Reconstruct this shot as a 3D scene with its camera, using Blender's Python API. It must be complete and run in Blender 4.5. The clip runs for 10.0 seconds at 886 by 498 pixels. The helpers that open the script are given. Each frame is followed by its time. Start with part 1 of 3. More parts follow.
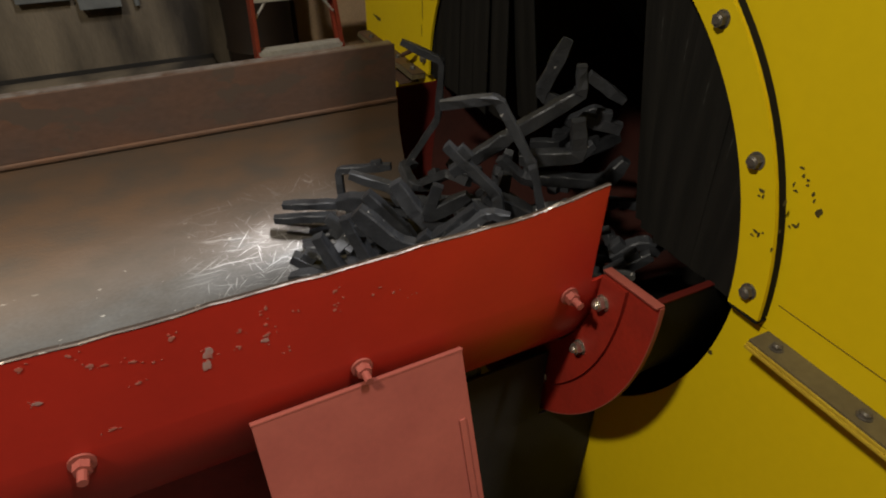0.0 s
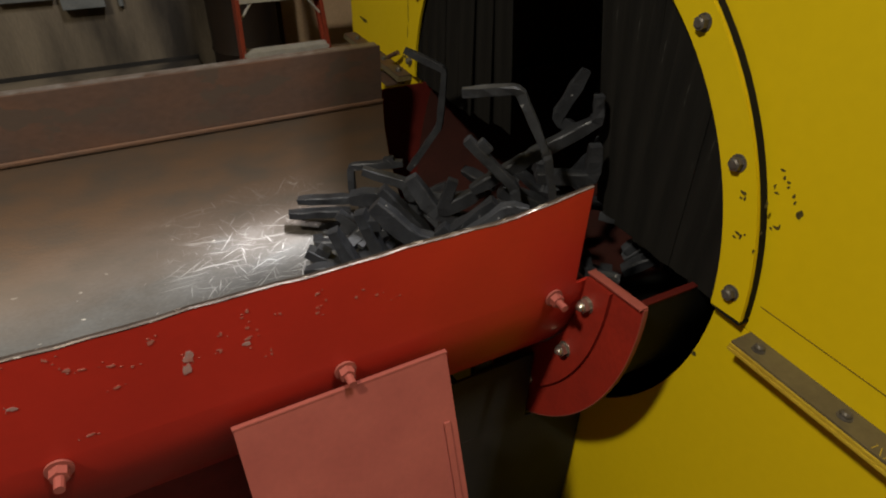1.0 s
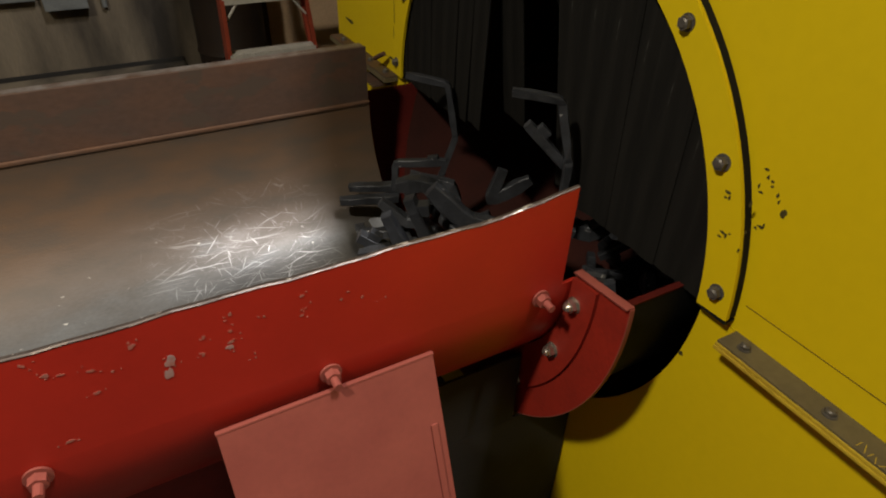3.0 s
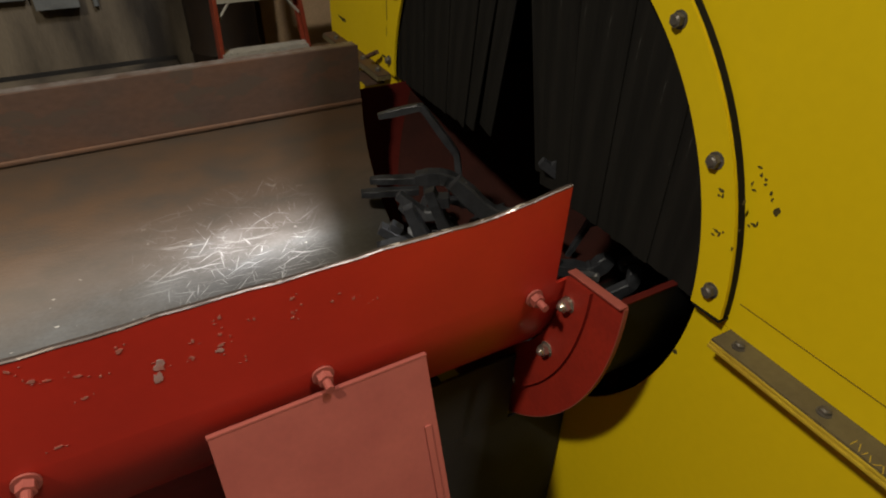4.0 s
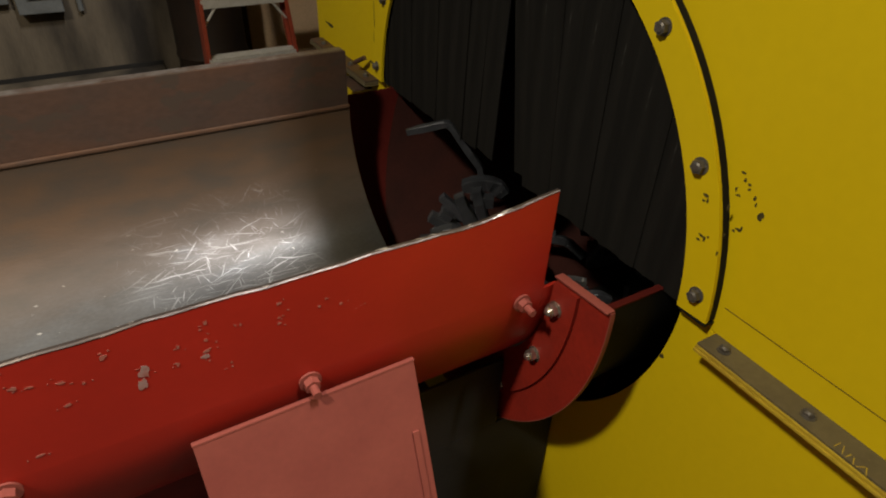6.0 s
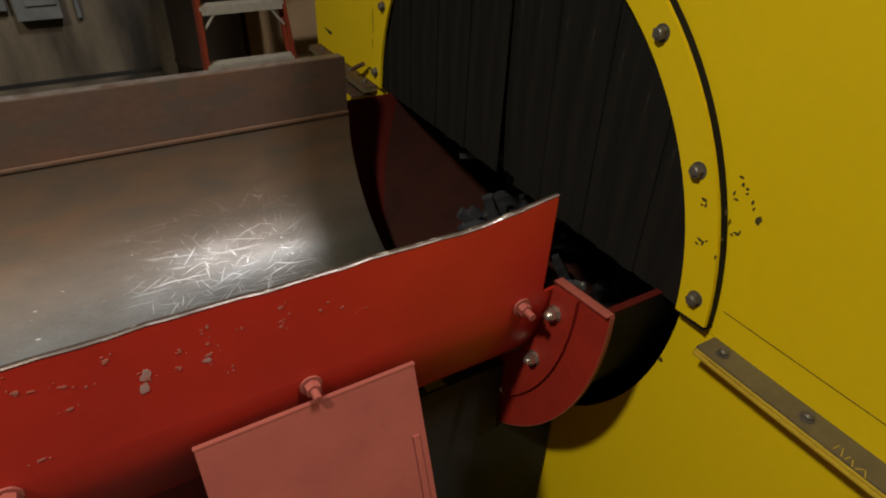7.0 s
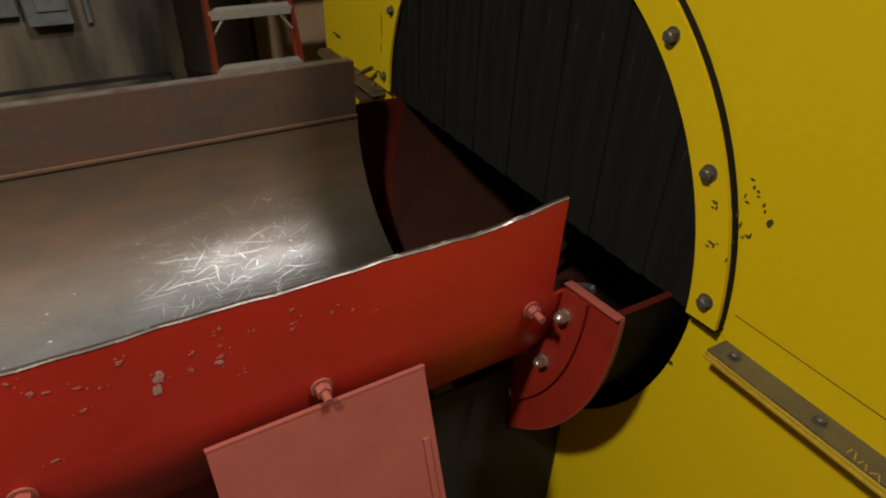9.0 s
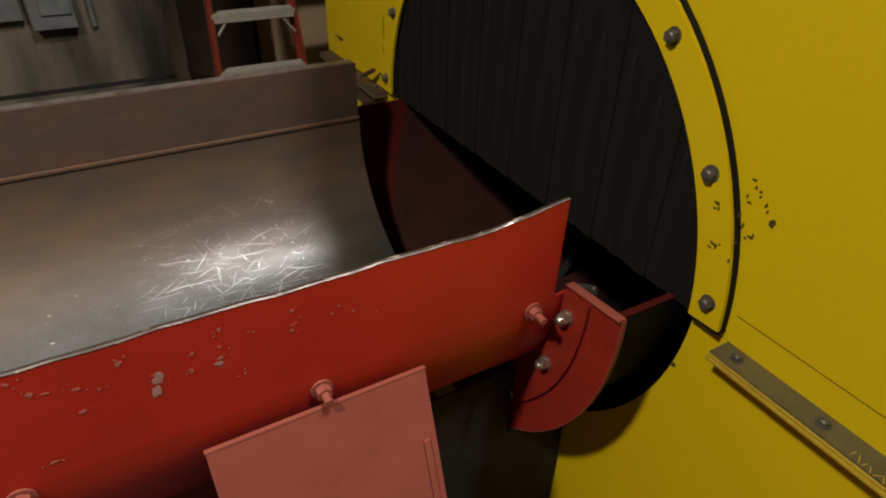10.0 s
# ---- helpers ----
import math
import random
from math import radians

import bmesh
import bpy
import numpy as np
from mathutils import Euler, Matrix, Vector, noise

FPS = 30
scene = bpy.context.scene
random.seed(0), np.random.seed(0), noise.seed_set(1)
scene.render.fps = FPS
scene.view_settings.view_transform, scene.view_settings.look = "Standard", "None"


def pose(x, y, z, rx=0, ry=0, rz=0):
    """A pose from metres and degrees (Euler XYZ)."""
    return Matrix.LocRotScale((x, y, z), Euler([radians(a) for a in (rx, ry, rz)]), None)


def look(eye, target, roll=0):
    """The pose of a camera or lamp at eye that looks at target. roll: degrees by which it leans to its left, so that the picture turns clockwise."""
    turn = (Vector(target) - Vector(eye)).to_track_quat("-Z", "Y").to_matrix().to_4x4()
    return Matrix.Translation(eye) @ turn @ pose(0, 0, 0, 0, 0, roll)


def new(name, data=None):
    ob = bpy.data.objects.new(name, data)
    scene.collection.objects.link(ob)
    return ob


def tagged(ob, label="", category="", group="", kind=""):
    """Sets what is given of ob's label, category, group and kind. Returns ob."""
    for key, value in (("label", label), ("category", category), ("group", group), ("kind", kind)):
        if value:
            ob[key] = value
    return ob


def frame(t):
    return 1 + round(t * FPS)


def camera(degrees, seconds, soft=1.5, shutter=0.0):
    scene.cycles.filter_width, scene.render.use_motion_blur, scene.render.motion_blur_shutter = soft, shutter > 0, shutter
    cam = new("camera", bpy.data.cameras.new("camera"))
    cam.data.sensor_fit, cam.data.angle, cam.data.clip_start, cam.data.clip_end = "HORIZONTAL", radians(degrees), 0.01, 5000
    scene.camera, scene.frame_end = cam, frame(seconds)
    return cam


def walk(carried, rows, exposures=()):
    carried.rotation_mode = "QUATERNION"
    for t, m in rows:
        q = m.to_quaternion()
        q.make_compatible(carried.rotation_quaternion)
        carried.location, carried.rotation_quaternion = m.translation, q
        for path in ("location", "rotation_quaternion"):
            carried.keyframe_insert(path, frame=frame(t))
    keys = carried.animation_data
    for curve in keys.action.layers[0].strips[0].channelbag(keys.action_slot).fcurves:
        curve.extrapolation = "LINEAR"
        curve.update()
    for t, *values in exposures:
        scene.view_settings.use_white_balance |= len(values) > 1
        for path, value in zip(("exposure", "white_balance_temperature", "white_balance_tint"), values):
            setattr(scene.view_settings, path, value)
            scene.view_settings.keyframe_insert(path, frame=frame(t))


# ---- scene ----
cam = camera(72.0, 10.0, 2.0)
PATH = [
    (0, (-0.866, -1.202, 1.652), (-0.138, 0.246, 0.48), 0.6),
    (0.5, (-0.867, -1.205, 1.65), (-0.116, 0.238, 0.486), 1.0),
    (1, (-0.858, -1.203, 1.65), (-0.094, 0.232, 0.484), 1.3),
    (1.5, (-0.849, -1.196, 1.653), (-0.078, 0.233, 0.486), 1.1),
    (2, (-0.846, -1.199, 1.651), (-0.065, 0.231, 0.491), 1.2),
    (2.5, (-0.852, -1.204, 1.647), (-0.061, 0.222, 0.488), 1.5),
    (4, (-0.84, -1.198, 1.645), (-0.036, 0.214, 0.479), 1.5),
    (4.5, (-0.834, -1.198, 1.644), (-0.021, 0.208, 0.476), 1.4),
    (5, (-0.837, -1.195, 1.643), (-0.009, 0.204, 0.478), 1.9),
    (5.5, (-0.838, -1.197, 1.644), (-0.003, 0.202, 0.485), 2.1),
    (7, (-0.848, -1.202, 1.644), (0.009, 0.206, 0.512), 2.3),
    (7.5, (-0.852, -1.202, 1.645), (0.0, 0.211, 0.513), 2.5),
    (8, (-0.857, -1.203, 1.643), (-0.006, 0.214, 0.517), 2.5),
    (8.5, (-0.855, -1.206, 1.645), (-0.011, 0.216, 0.52), 2.1),
    (9, (-0.855, -1.201, 1.644), (-0.013, 0.223, 0.521), 1.9),
    (9.5, (-0.853, -1.2, 1.64), (-0.016, 0.23, 0.519), 1.9),
    (10, (-0.85, -1.203, 1.64), (-0.016, 0.232, 0.524), 1.6),
]
walk(cam, [(t, look(eye, target, roll)) for t, eye, target, roll in PATH])

# ---- world, lamps, exposure ----
world = bpy.data.worlds.new("world")
scene.world = world
world.use_nodes = True
world.node_tree.nodes["Background"].inputs[0].default_value = (0.9, 0.85, 0.75, 1)
world.node_tree.nodes["Background"].inputs[1].default_value = 0.055


def area_lamp(name, eye, target, sx, sy, watts, colour):
    data = bpy.data.lights.new(name, "AREA")
    data.shape, data.size, data.size_y, data.energy, data.color = "RECTANGLE", sx, sy, watts, colour
    ob = new(name, data)
    ob.matrix_world = look(eye, target)
    return ob


WARM = (1.0, 0.90, 0.72)
WHITE = (1.0, 0.965, 0.935)
area_lamp("bay_lamp", (0.55, -2.2, 6.5), (0.55, -2.2, 0), 0.2, 1.2, 350, WHITE)
area_lamp("bay_lamp", (-2.7, -1.2, 4.2), (-2.7, -1.2, 0), 0.32, 0.2, 170, WARM)
scene.view_settings.exposure = 0.0


# ---- materials ----
def mat(name, colour, rough=0.6, metal=0.0, colour2=None, scale=6.0, mix=0.5, fine=90.0, bump=0.15, spec=0.4, stretch=(1, 1, 1), speck=None, speck_at=0.68, speck_scale=30.0, per_piece=0.0, coat=0.0, grain_mix=0.35):
    """Two scales of tone, optional flecks, fine relief."""
    m = bpy.data.materials.new(name)
    m.use_nodes = True
    nt = m.node_tree
    n, l = nt.nodes, nt.links
    b = n["Principled BSDF"]
    b.inputs["Roughness"].default_value, b.inputs["Metallic"].default_value = rough, metal
    b.inputs["Specular IOR Level"].default_value = spec
    b.inputs["Coat Weight"].default_value = coat
    tc, mp = n.new("ShaderNodeTexCoord"), n.new("ShaderNodeMapping")
    mp.inputs["Scale"].default_value = stretch
    l.new(tc.outputs["Object"], mp.inputs["Vector"])

    def tex(sc, detail=6.0):
        t = n.new("ShaderNodeTexNoise")
        t.inputs["Scale"].default_value, t.inputs["Detail"].default_value = sc, detail
        l.new(mp.outputs[0], t.inputs["Vector"])
        return t

    def ramp(src, a, bb):
        r = n.new("ShaderNodeMapRange")
        r.inputs["From Min"].default_value, r.inputs["From Max"].default_value = a, bb
        l.new(src, r.inputs["Value"])
        return r.outputs[0]

    def blend(fac, a, bb):
        x = n.new("ShaderNodeMix")
        x.data_type = "RGBA"
        l.new(fac, x.inputs[0])
        for sock, v in ((x.inputs[6], a), (x.inputs[7], bb)):
            if hasattr(v, "is_linked"):
                l.new(v, sock)
            else:
                sock.default_value = (*v, 1)
        return x.outputs[2]

    c2 = colour2 or tuple(c * 0.6 for c in colour)
    big, small = tex(scale), tex(fine, 3.0)
    out = blend(ramp(big.outputs[0], 0.5 - mix / 2, 0.5 + mix / 2), colour, c2)
    grain = n.new("ShaderNodeMix")
    grain.data_type, grain.blend_type = "RGBA", "MULTIPLY"
    grain.inputs[0].default_value = grain_mix
    l.new(out, grain.inputs[6])
    l.new(small.outputs[0], grain.inputs[7])
    bright = n.new("ShaderNodeBrightContrast")
    l.new(grain.outputs[2], bright.inputs[0])
    out = bright.outputs[0]
    if speck:
        st = tex(speck_scale, 4.0)
        out = blend(ramp(st.outputs[0], speck_at, speck_at + 0.03), out, speck)
    if per_piece:
        oi = n.new("ShaderNodeObjectInfo")
        hs = n.new("ShaderNodeHueSaturation")
        l.new(ramp(oi.outputs["Random"], 0, 1), hs.inputs["Value"])
        mr = hs.inputs["Value"].links[0].from_node
        mr.inputs["To Min"].default_value, mr.inputs["To Max"].default_value = 1 - per_piece, 1 + per_piece
        l.new(out, hs.inputs["Color"])
        out = hs.outputs[0]
    l.new(out, b.inputs["Base Color"])
    rr = n.new("ShaderNodeMapRange")
    rr.inputs["To Min"].default_value, rr.inputs["To Max"].default_value = max(0.05, rough - 0.12), min(1, rough + 0.12)
    l.new(big.outputs[0], rr.inputs["Value"])
    l.new(rr.outputs[0], b.inputs["Roughness"])
    bp = n.new("ShaderNodeBump")
    bp.inputs["Strength"].default_value, bp.inputs["Distance"].default_value = bump, 0.003
    l.new(small.outputs[0], bp.inputs["Height"])
    l.new(bp.outputs[0], b.inputs["Normal"])
    return m


M_YELLOW = mat("yellow_paint", (0.665, 0.494, 0.0042), 0.5, colour2=(0.630, 0.462, 0.0042), scale=2.5, grain_mix=0.08, bump=0.008, fine=45, spec=0.25)
M_YEDGE = mat("yellow_edge", (0.62, 0.45, 0.03), 0.5, colour2=(0.45, 0.30, 0.03), scale=8)
M_RED = mat("red_paint", (0.45, 0.0248, 0.0128), 0.42, colour2=(0.34, 0.0172, 0.0088), scale=4, grain_mix=0.12, bump=0.05, fine=70)
M_DUSTRED = mat("dusty_red_paint", (0.270, 0.066, 0.048), 0.7, colour2=(0.215, 0.046, 0.034), scale=9, grain_mix=0.18, bump=0.05)
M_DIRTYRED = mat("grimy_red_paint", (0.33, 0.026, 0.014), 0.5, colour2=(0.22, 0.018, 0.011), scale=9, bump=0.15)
# two chute tones: brown for the lit inside, dark red for the shaded mouth
M_LITBROWN = mat("lit_brown_steel", (0.060, 0.017, 0.013), 0.8, colour2=(0.034, 0.013, 0.011), spec=0.15, scale=9, bump=0.2)
M_INRED = mat("dark_red_mouth_paint", (0.088, 0.0092, 0.0066), 0.75, colour2=(0.090, 0.0090, 0.0062), spec=0.15, scale=9, bump=0.2)
M_STEEL = mat("worn_trough_steel", (0.138, 0.140, 0.143), 0.37, 0.72, colour2=(0.090, 0.082, 0.075), scale=9, stretch=(0.6, 1.2, 1.2), bump=0.08, fine=150, speck=(0.36, 0.35, 0.33), speck_at=0.70, speck_scale=45)


def scratched(m, angles=(2, 10, -17, -38, 24, 52, -68, 80)):
    """Fine straight scratches of brighter, smoother steel laid over a material."""
    nt = m.node_tree
    n, l = nt.nodes, nt.links
    b = n["Principled BSDF"]
    tc = n.new("ShaderNodeTexCoord")
    wob, bend = n.new("ShaderNodeTexNoise"), n.new("ShaderNodeVectorMath")
    wob.inputs["Scale"].default_value, wob.inputs["Detail"].default_value = 7.0, 2.0
    l.new(tc.outputs["Object"], wob.inputs["Vector"])
    bend.operation = "MULTIPLY_ADD"
    bend.inputs[1].default_value = (0.03, 0.03, 0.03)
    l.new(wob.outputs["Color"], bend.inputs[0])
    l.new(tc.outputs["Object"], bend.inputs[2])
    total = None
    for i, a in enumerate(angles):
        turn, mp = n.new("ShaderNodeMapping"), n.new("ShaderNodeMapping")
        turn.inputs["Rotation"].default_value = (0, 0, radians(a))
        mp.inputs["Scale"].default_value = (4 + 1.2 * i, 240 - 16 * i, 24)
        l.new(bend.outputs[0], turn.inputs["Vector"])
        l.new(turn.outputs[0], mp.inputs["Vector"])
        t = n.new("ShaderNodeTexNoise")
        t.inputs["Scale"].default_value, t.inputs["Detail"].default_value = 1.0, 2.0
        l.new(mp.outputs[0], t.inputs["Vector"])
        r = n.new("ShaderNodeMapRange")
        r.inputs["From Min"].default_value, r.inputs["From Max"].default_value = (0.635, 0.745) if i < 3 else (0.67, 0.76)
        l.new(t.outputs[0], r.inputs["Value"])
        if total is None:
            total = r.outputs[0]
        else:
            mx = n.new("ShaderNodeMath")
            mx.operation = "MAXIMUM"
            l.new(total, mx.inputs[0])
            l.new(r.outputs[0], mx.inputs[1])
            total = mx.outputs[0]
    sep, zone, both = n.new("ShaderNodeSeparateXYZ"), n.new("ShaderNodeMapRange"), n.new("ShaderNodeMath")
    l.new(bend.outputs[0], sep.inputs[0])
    zone.inputs["From Min"].default_value, zone.inputs["From Max"].default_value = -0.95, -0.72
    l.new(sep.outputs["X"], zone.inputs["Value"])
    both.operation = "MULTIPLY"
    l.new(total, both.inputs[0])
    l.new(zone.outputs[0], both.inputs[1])
    # bright scratches are masked out over the shaded discharge end
    rest, all3 = n.new("ShaderNodeMapRange"), n.new("ShaderNodeMath")
    rest.inputs["From Min"].default_value, rest.inputs["From Max"].default_value = -0.36, -0.46
    l.new(sep.outputs["X"], rest.inputs["Value"])
    all3.operation = "MULTIPLY"
    l.new(both.outputs[0], all3.inputs[0])
    l.new(rest.outputs[0], all3.inputs[1])
    total = all3.outputs[0]
    for name, to in (("Base Color", (0.40, 0.40, 0.41, 1)), ("Roughness", 0.32), ("Metallic", 0.9)):
        sock = b.inputs[name]
        mix = n.new("ShaderNodeMix")
        mix.data_type = "RGBA" if name == "Base Color" else "FLOAT"
        ia, ib, io = (6, 7, 2) if name == "Base Color" else (2, 3, 0)
        mul = n.new("ShaderNodeMath")
        mul.operation = "MULTIPLY"
        mul.inputs[1].default_value = 0.8
        l.new(total, mul.inputs[0])
        l.new(mul.outputs[0], mix.inputs[0])
        if sock.is_linked:
            l.new(sock.links[0].from_socket, mix.inputs[ia])
        else:
            mix.inputs[ia].default_value = sock.default_value
        mix.inputs[ib].default_value = to
        l.new(mix.outputs[io], sock)


def worn_band(m, half=0.372, soft=0.075, brown=(0.114, 0.068, 0.040)):
    """Bare polished steel along the middle where parts slide, a brown rust film higher up, with a ragged border."""
    nt = m.node_tree
    n, l = nt.nodes, nt.links
    b = n["Principled BSDF"]
    tc, sep = n.new("ShaderNodeTexCoord"), n.new("ShaderNodeSeparateXYZ")
    l.new(tc.outputs["Object"], sep.inputs[0])
    ab = n.new("ShaderNodeMath")
    ab.operation = "ABSOLUTE"
    l.new(sep.outputs["Y"], ab.inputs[0])
    mp = n.new("ShaderNodeMapping")
    mp.inputs["Scale"].default_value = (5.5, 15, 15)
    l.new(tc.outputs["Object"], mp.inputs["Vector"])
    t = n.new("ShaderNodeTexNoise")
    t.inputs["Scale"].default_value, t.inputs["Detail"].default_value = 1.0, 6.0
    l.new(mp.outputs[0], t.inputs["Vector"])
    sh = n.new("ShaderNodeMath")
    sh.operation, sh.inputs[1].default_value = "MULTIPLY_ADD", 0.18
    sh.inputs[2].default_value = -0.09
    l.new(t.outputs[0], sh.inputs[0])
    add = n.new("ShaderNodeMath")
    add.operation = "ADD"
    l.new(ab.outputs[0], add.inputs[0])
    l.new(sh.outputs[0], add.inputs[1])
    r = n.new("ShaderNodeMapRange")
    r.inputs["From Min"].default_value, r.inputs["From Max"].default_value = half - soft, half + soft
    # the polish fades where parts have not yet begun to slide
    start, more = n.new("ShaderNodeMapRange"), n.new("ShaderNodeMath")
    for key, v in (("From Min", -0.75), ("From Max", -1.7), ("To Min", 0.0), ("To Max", 0.10)):
        start.inputs[key].default_value = v
    l.new(sep.outputs["X"], start.inputs["Value"])
    more.operation = "ADD"
    l.new(add.outputs[0], more.inputs[0])
    l.new(start.outputs[0], more.inputs[1])
    l.new(more.outputs[0], r.inputs["Value"])
    for name, to in (("Base Color", (*brown, 1)), ("Roughness", 0.55), ("Metallic", 0.25)):
        sock = b.inputs[name]
        mix = n.new("ShaderNodeMix")
        mix.data_type = "RGBA" if name == "Base Color" else "FLOAT"
        ia, ib, io = (6, 7, 2) if name == "Base Color" else (2, 3, 0)
        l.new(r.outputs[0], mix.inputs[0])
        if sock.is_linked:
            l.new(sock.links[0].from_socket, mix.inputs[ia])
        else:
            mix.inputs[ia].default_value = sock.default_value
        mix.inputs[ib].default_value = to
        if name == "Base Color":
            film = n.new("ShaderNodeMix")
            film.data_type = "RGBA"
            film.inputs[6].default_value, film.inputs[7].default_value = to, (0.076, 0.058, 0.044, 1)
            fr = n.new("ShaderNodeMapRange")
            fr.inputs["From Min"].default_value, fr.inputs["From Max"].default_value = 0.34, 0.68
            l.new(t.outputs[0], fr.inputs["Value"])
            l.new(fr.outputs[0], film.inputs[0])
            l.new(film.outputs[2], mix.inputs[ib])
        l.new(mix.outputs[io], sock)


def dull_start(m, x0=-1.05, x1=-0.68):
    """Duller, dustier steel towards the loading end, where little slides."""
    nt = m.node_tree
    n, l = nt.nodes, nt.links
    b = n["Principled BSDF"]
    tc, sep, r = n.new("ShaderNodeTexCoord"), n.new("ShaderNodeSeparateXYZ"), n.new("ShaderNodeMapRange")
    l.new(tc.outputs["Object"], sep.inputs[0])
    r.inputs["From Min"].default_value, r.inputs["From Max"].default_value = x1, x0
    l.new(sep.outputs["X"], r.inputs["Value"])
    for name, to in (("Roughness", 0.60), ("Metallic", 0.48)):
        sock, mix = b.inputs[name], n.new("ShaderNodeMix")
        l.new(r.outputs[0], mix.inputs[0])
        if sock.is_linked:
            l.new(sock.links[0].from_socket, mix.inputs[2])
        else:
            mix.inputs[2].default_value = sock.default_value
        mix.inputs[3].default_value = to
        l.new(mix.outputs[0], sock)


scratched(M_STEEL)
dull_start(M_STEEL)
worn_band(M_STEEL)
M_RUST = mat("rusty_plate_steel", (0.165, 0.082, 0.050), 0.5, 0.3, colour2=(0.070, 0.060, 0.055), scale=6, stretch=(0.5, 1, 1), mix=0.55, speck=(0.085, 0.060, 0.046), speck_at=0.56, speck_scale=16, bump=0.2)
M_LEDGE = mat("rusty_weld_ledge", (0.17, 0.085, 0.048), 0.55, 0.2, colour2=(0.10, 0.065, 0.048), scale=25, stretch=(0.4, 1, 1), bump=0.5)
M_BARE = mat("bare_edge_steel", (0.34, 0.31, 0.29), 0.4, 0.6, colour2=(0.14, 0.085, 0.06), scale=30)
M_FLANGE = mat("worn_yellow_flange", (0.20, 0.165, 0.085), 0.6, 0.2, colour2=(0.13, 0.105, 0.06), scale=9, speck=(0.55, 0.40, 0.03), speck_at=0.66, speck_scale=14)
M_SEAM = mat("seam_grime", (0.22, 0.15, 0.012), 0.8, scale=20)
M_RIM = mat("chipped_rim", (0.17, 0.14, 0.125), 0.35, 0.6, colour2=(0.06, 0.04, 0.035), scale=50, speck=(0.50, 0.45, 0.41), speck_at=0.63, speck_scale=70, stretch=(0.45, 1, 1))
M_BOLT = mat("zinc_bolt", (0.20, 0.19, 0.175), 0.5, 0.5, colour2=(0.10, 0.085, 0.07), scale=60, bump=0.2)
M_SHINY = mat("bright_zinc_nut", (0.80, 0.77, 0.72), 0.22, 0.9, colour2=(0.55, 0.48, 0.40), scale=60)
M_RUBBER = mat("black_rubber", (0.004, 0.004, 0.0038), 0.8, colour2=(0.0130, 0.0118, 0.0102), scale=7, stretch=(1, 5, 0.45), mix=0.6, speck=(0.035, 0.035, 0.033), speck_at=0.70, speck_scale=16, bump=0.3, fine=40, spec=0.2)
M_CAST = mat("dark_scaled_steel", (0.076, 0.082, 0.096), 0.45, 0.35, colour2=(0.026, 0.028, 0.034), scale=18, bump=0.4, fine=160, per_piece=0.3, speck=(0.3, 0.3, 0.31), speck_at=0.70, speck_scale=60)
M_CONC = mat("stained_concrete", (0.185, 0.150, 0.106), 0.9, colour2=(0.030, 0.025, 0.020), scale=3.0, stretch=(1, 1, 0.22), mix=0.28, bump=0.4)
M_FLOOR = mat("dirty_concrete", (0.050, 0.044, 0.038), 0.9, colour2=(0.028, 0.025, 0.022), scale=3, bump=0.4)
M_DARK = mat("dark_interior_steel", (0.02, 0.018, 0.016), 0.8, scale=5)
M_ORANGE = mat("orange_fibreglass", (0.36, 0.06, 0.028), 0.5, colour2=(0.28, 0.045, 0.022), scale=10)
M_ALU = mat("ladder_aluminium", (0.86, 0.85, 0.82), 0.45, 0.35, colour2=(0.70, 0.69, 0.66), scale=30)
M_GREYBOX = mat("grey_enamel", (0.17, 0.18, 0.18), 0.6, scale=9)
M_DRUM = mat("dark_brown_drum_paint", (0.018, 0.013, 0.010), 0.6, colour2=(0.035, 0.020, 0.012), scale=6)
M_CHIP = mat("chipped_primer", (0.40, 0.30, 0.29), 0.6, colour2=(0.40, 0.12, 0.09), scale=60)
M_CHIP_RED = mat("pale_red_scratch", (0.42, 0.17, 0.14), 0.6, colour2=(0.40, 0.09, 0.06), scale=90)
M_MARK = mat("black_scuff", (0.035, 0.03, 0.012), 0.7, colour2=(0.10, 0.08, 0.015), scale=120)
M_BEIGE = mat("beige_panel", (0.75, 0.54, 0.36), 0.8, colour2=(0.62, 0.44, 0.28), scale=4)


# ---- mesh helpers ----
def part(name, bm, material, parent=None, label=""):
    me = bpy.data.meshes.new(name)
    bmesh.ops.recalc_face_normals(bm, faces=bm.faces)
    bm.to_mesh(me)
    bm.free()
    me.materials.append(material)
    ob = new(name, me)
    if parent:
        ob.parent = parent
    if label:
        ob["label"] = label
    return ob


def thing(name, label, category, group="", kind="", at=(0, 0, 0)):
    ob = new(name)
    ob.location = at
    ob.empty_display_size = 0.1
    return tagged(ob, label, category, group, kind)


def block(bm, x0, x1, y0, y1, z0, z1, bevel=0.0, m=None):
    r = bmesh.ops.create_cube(bm, size=1)
    t = Matrix.Translation(((x0 + x1) / 2, (y0 + y1) / 2, (z0 + z1) / 2)) @ Matrix.Diagonal((x1 - x0, y1 - y0, z1 - z0, 1))
    bmesh.ops.transform(bm, matrix=(m @ t) if m else t, verts=r["verts"])
    if bevel:
        edges = list({e for v in r["verts"] for e in v.link_edges})
        bmesh.ops.bevel(bm, geom=edges, offset=bevel, segments=2, affect="EDGES", profile=0.7)
    return bm


def box(x0, x1, y0, y1, z0, z1, bevel=0.0, m=None):
    return block(bmesh.new(), x0, x1, y0, y1, z0, z1, bevel, m)


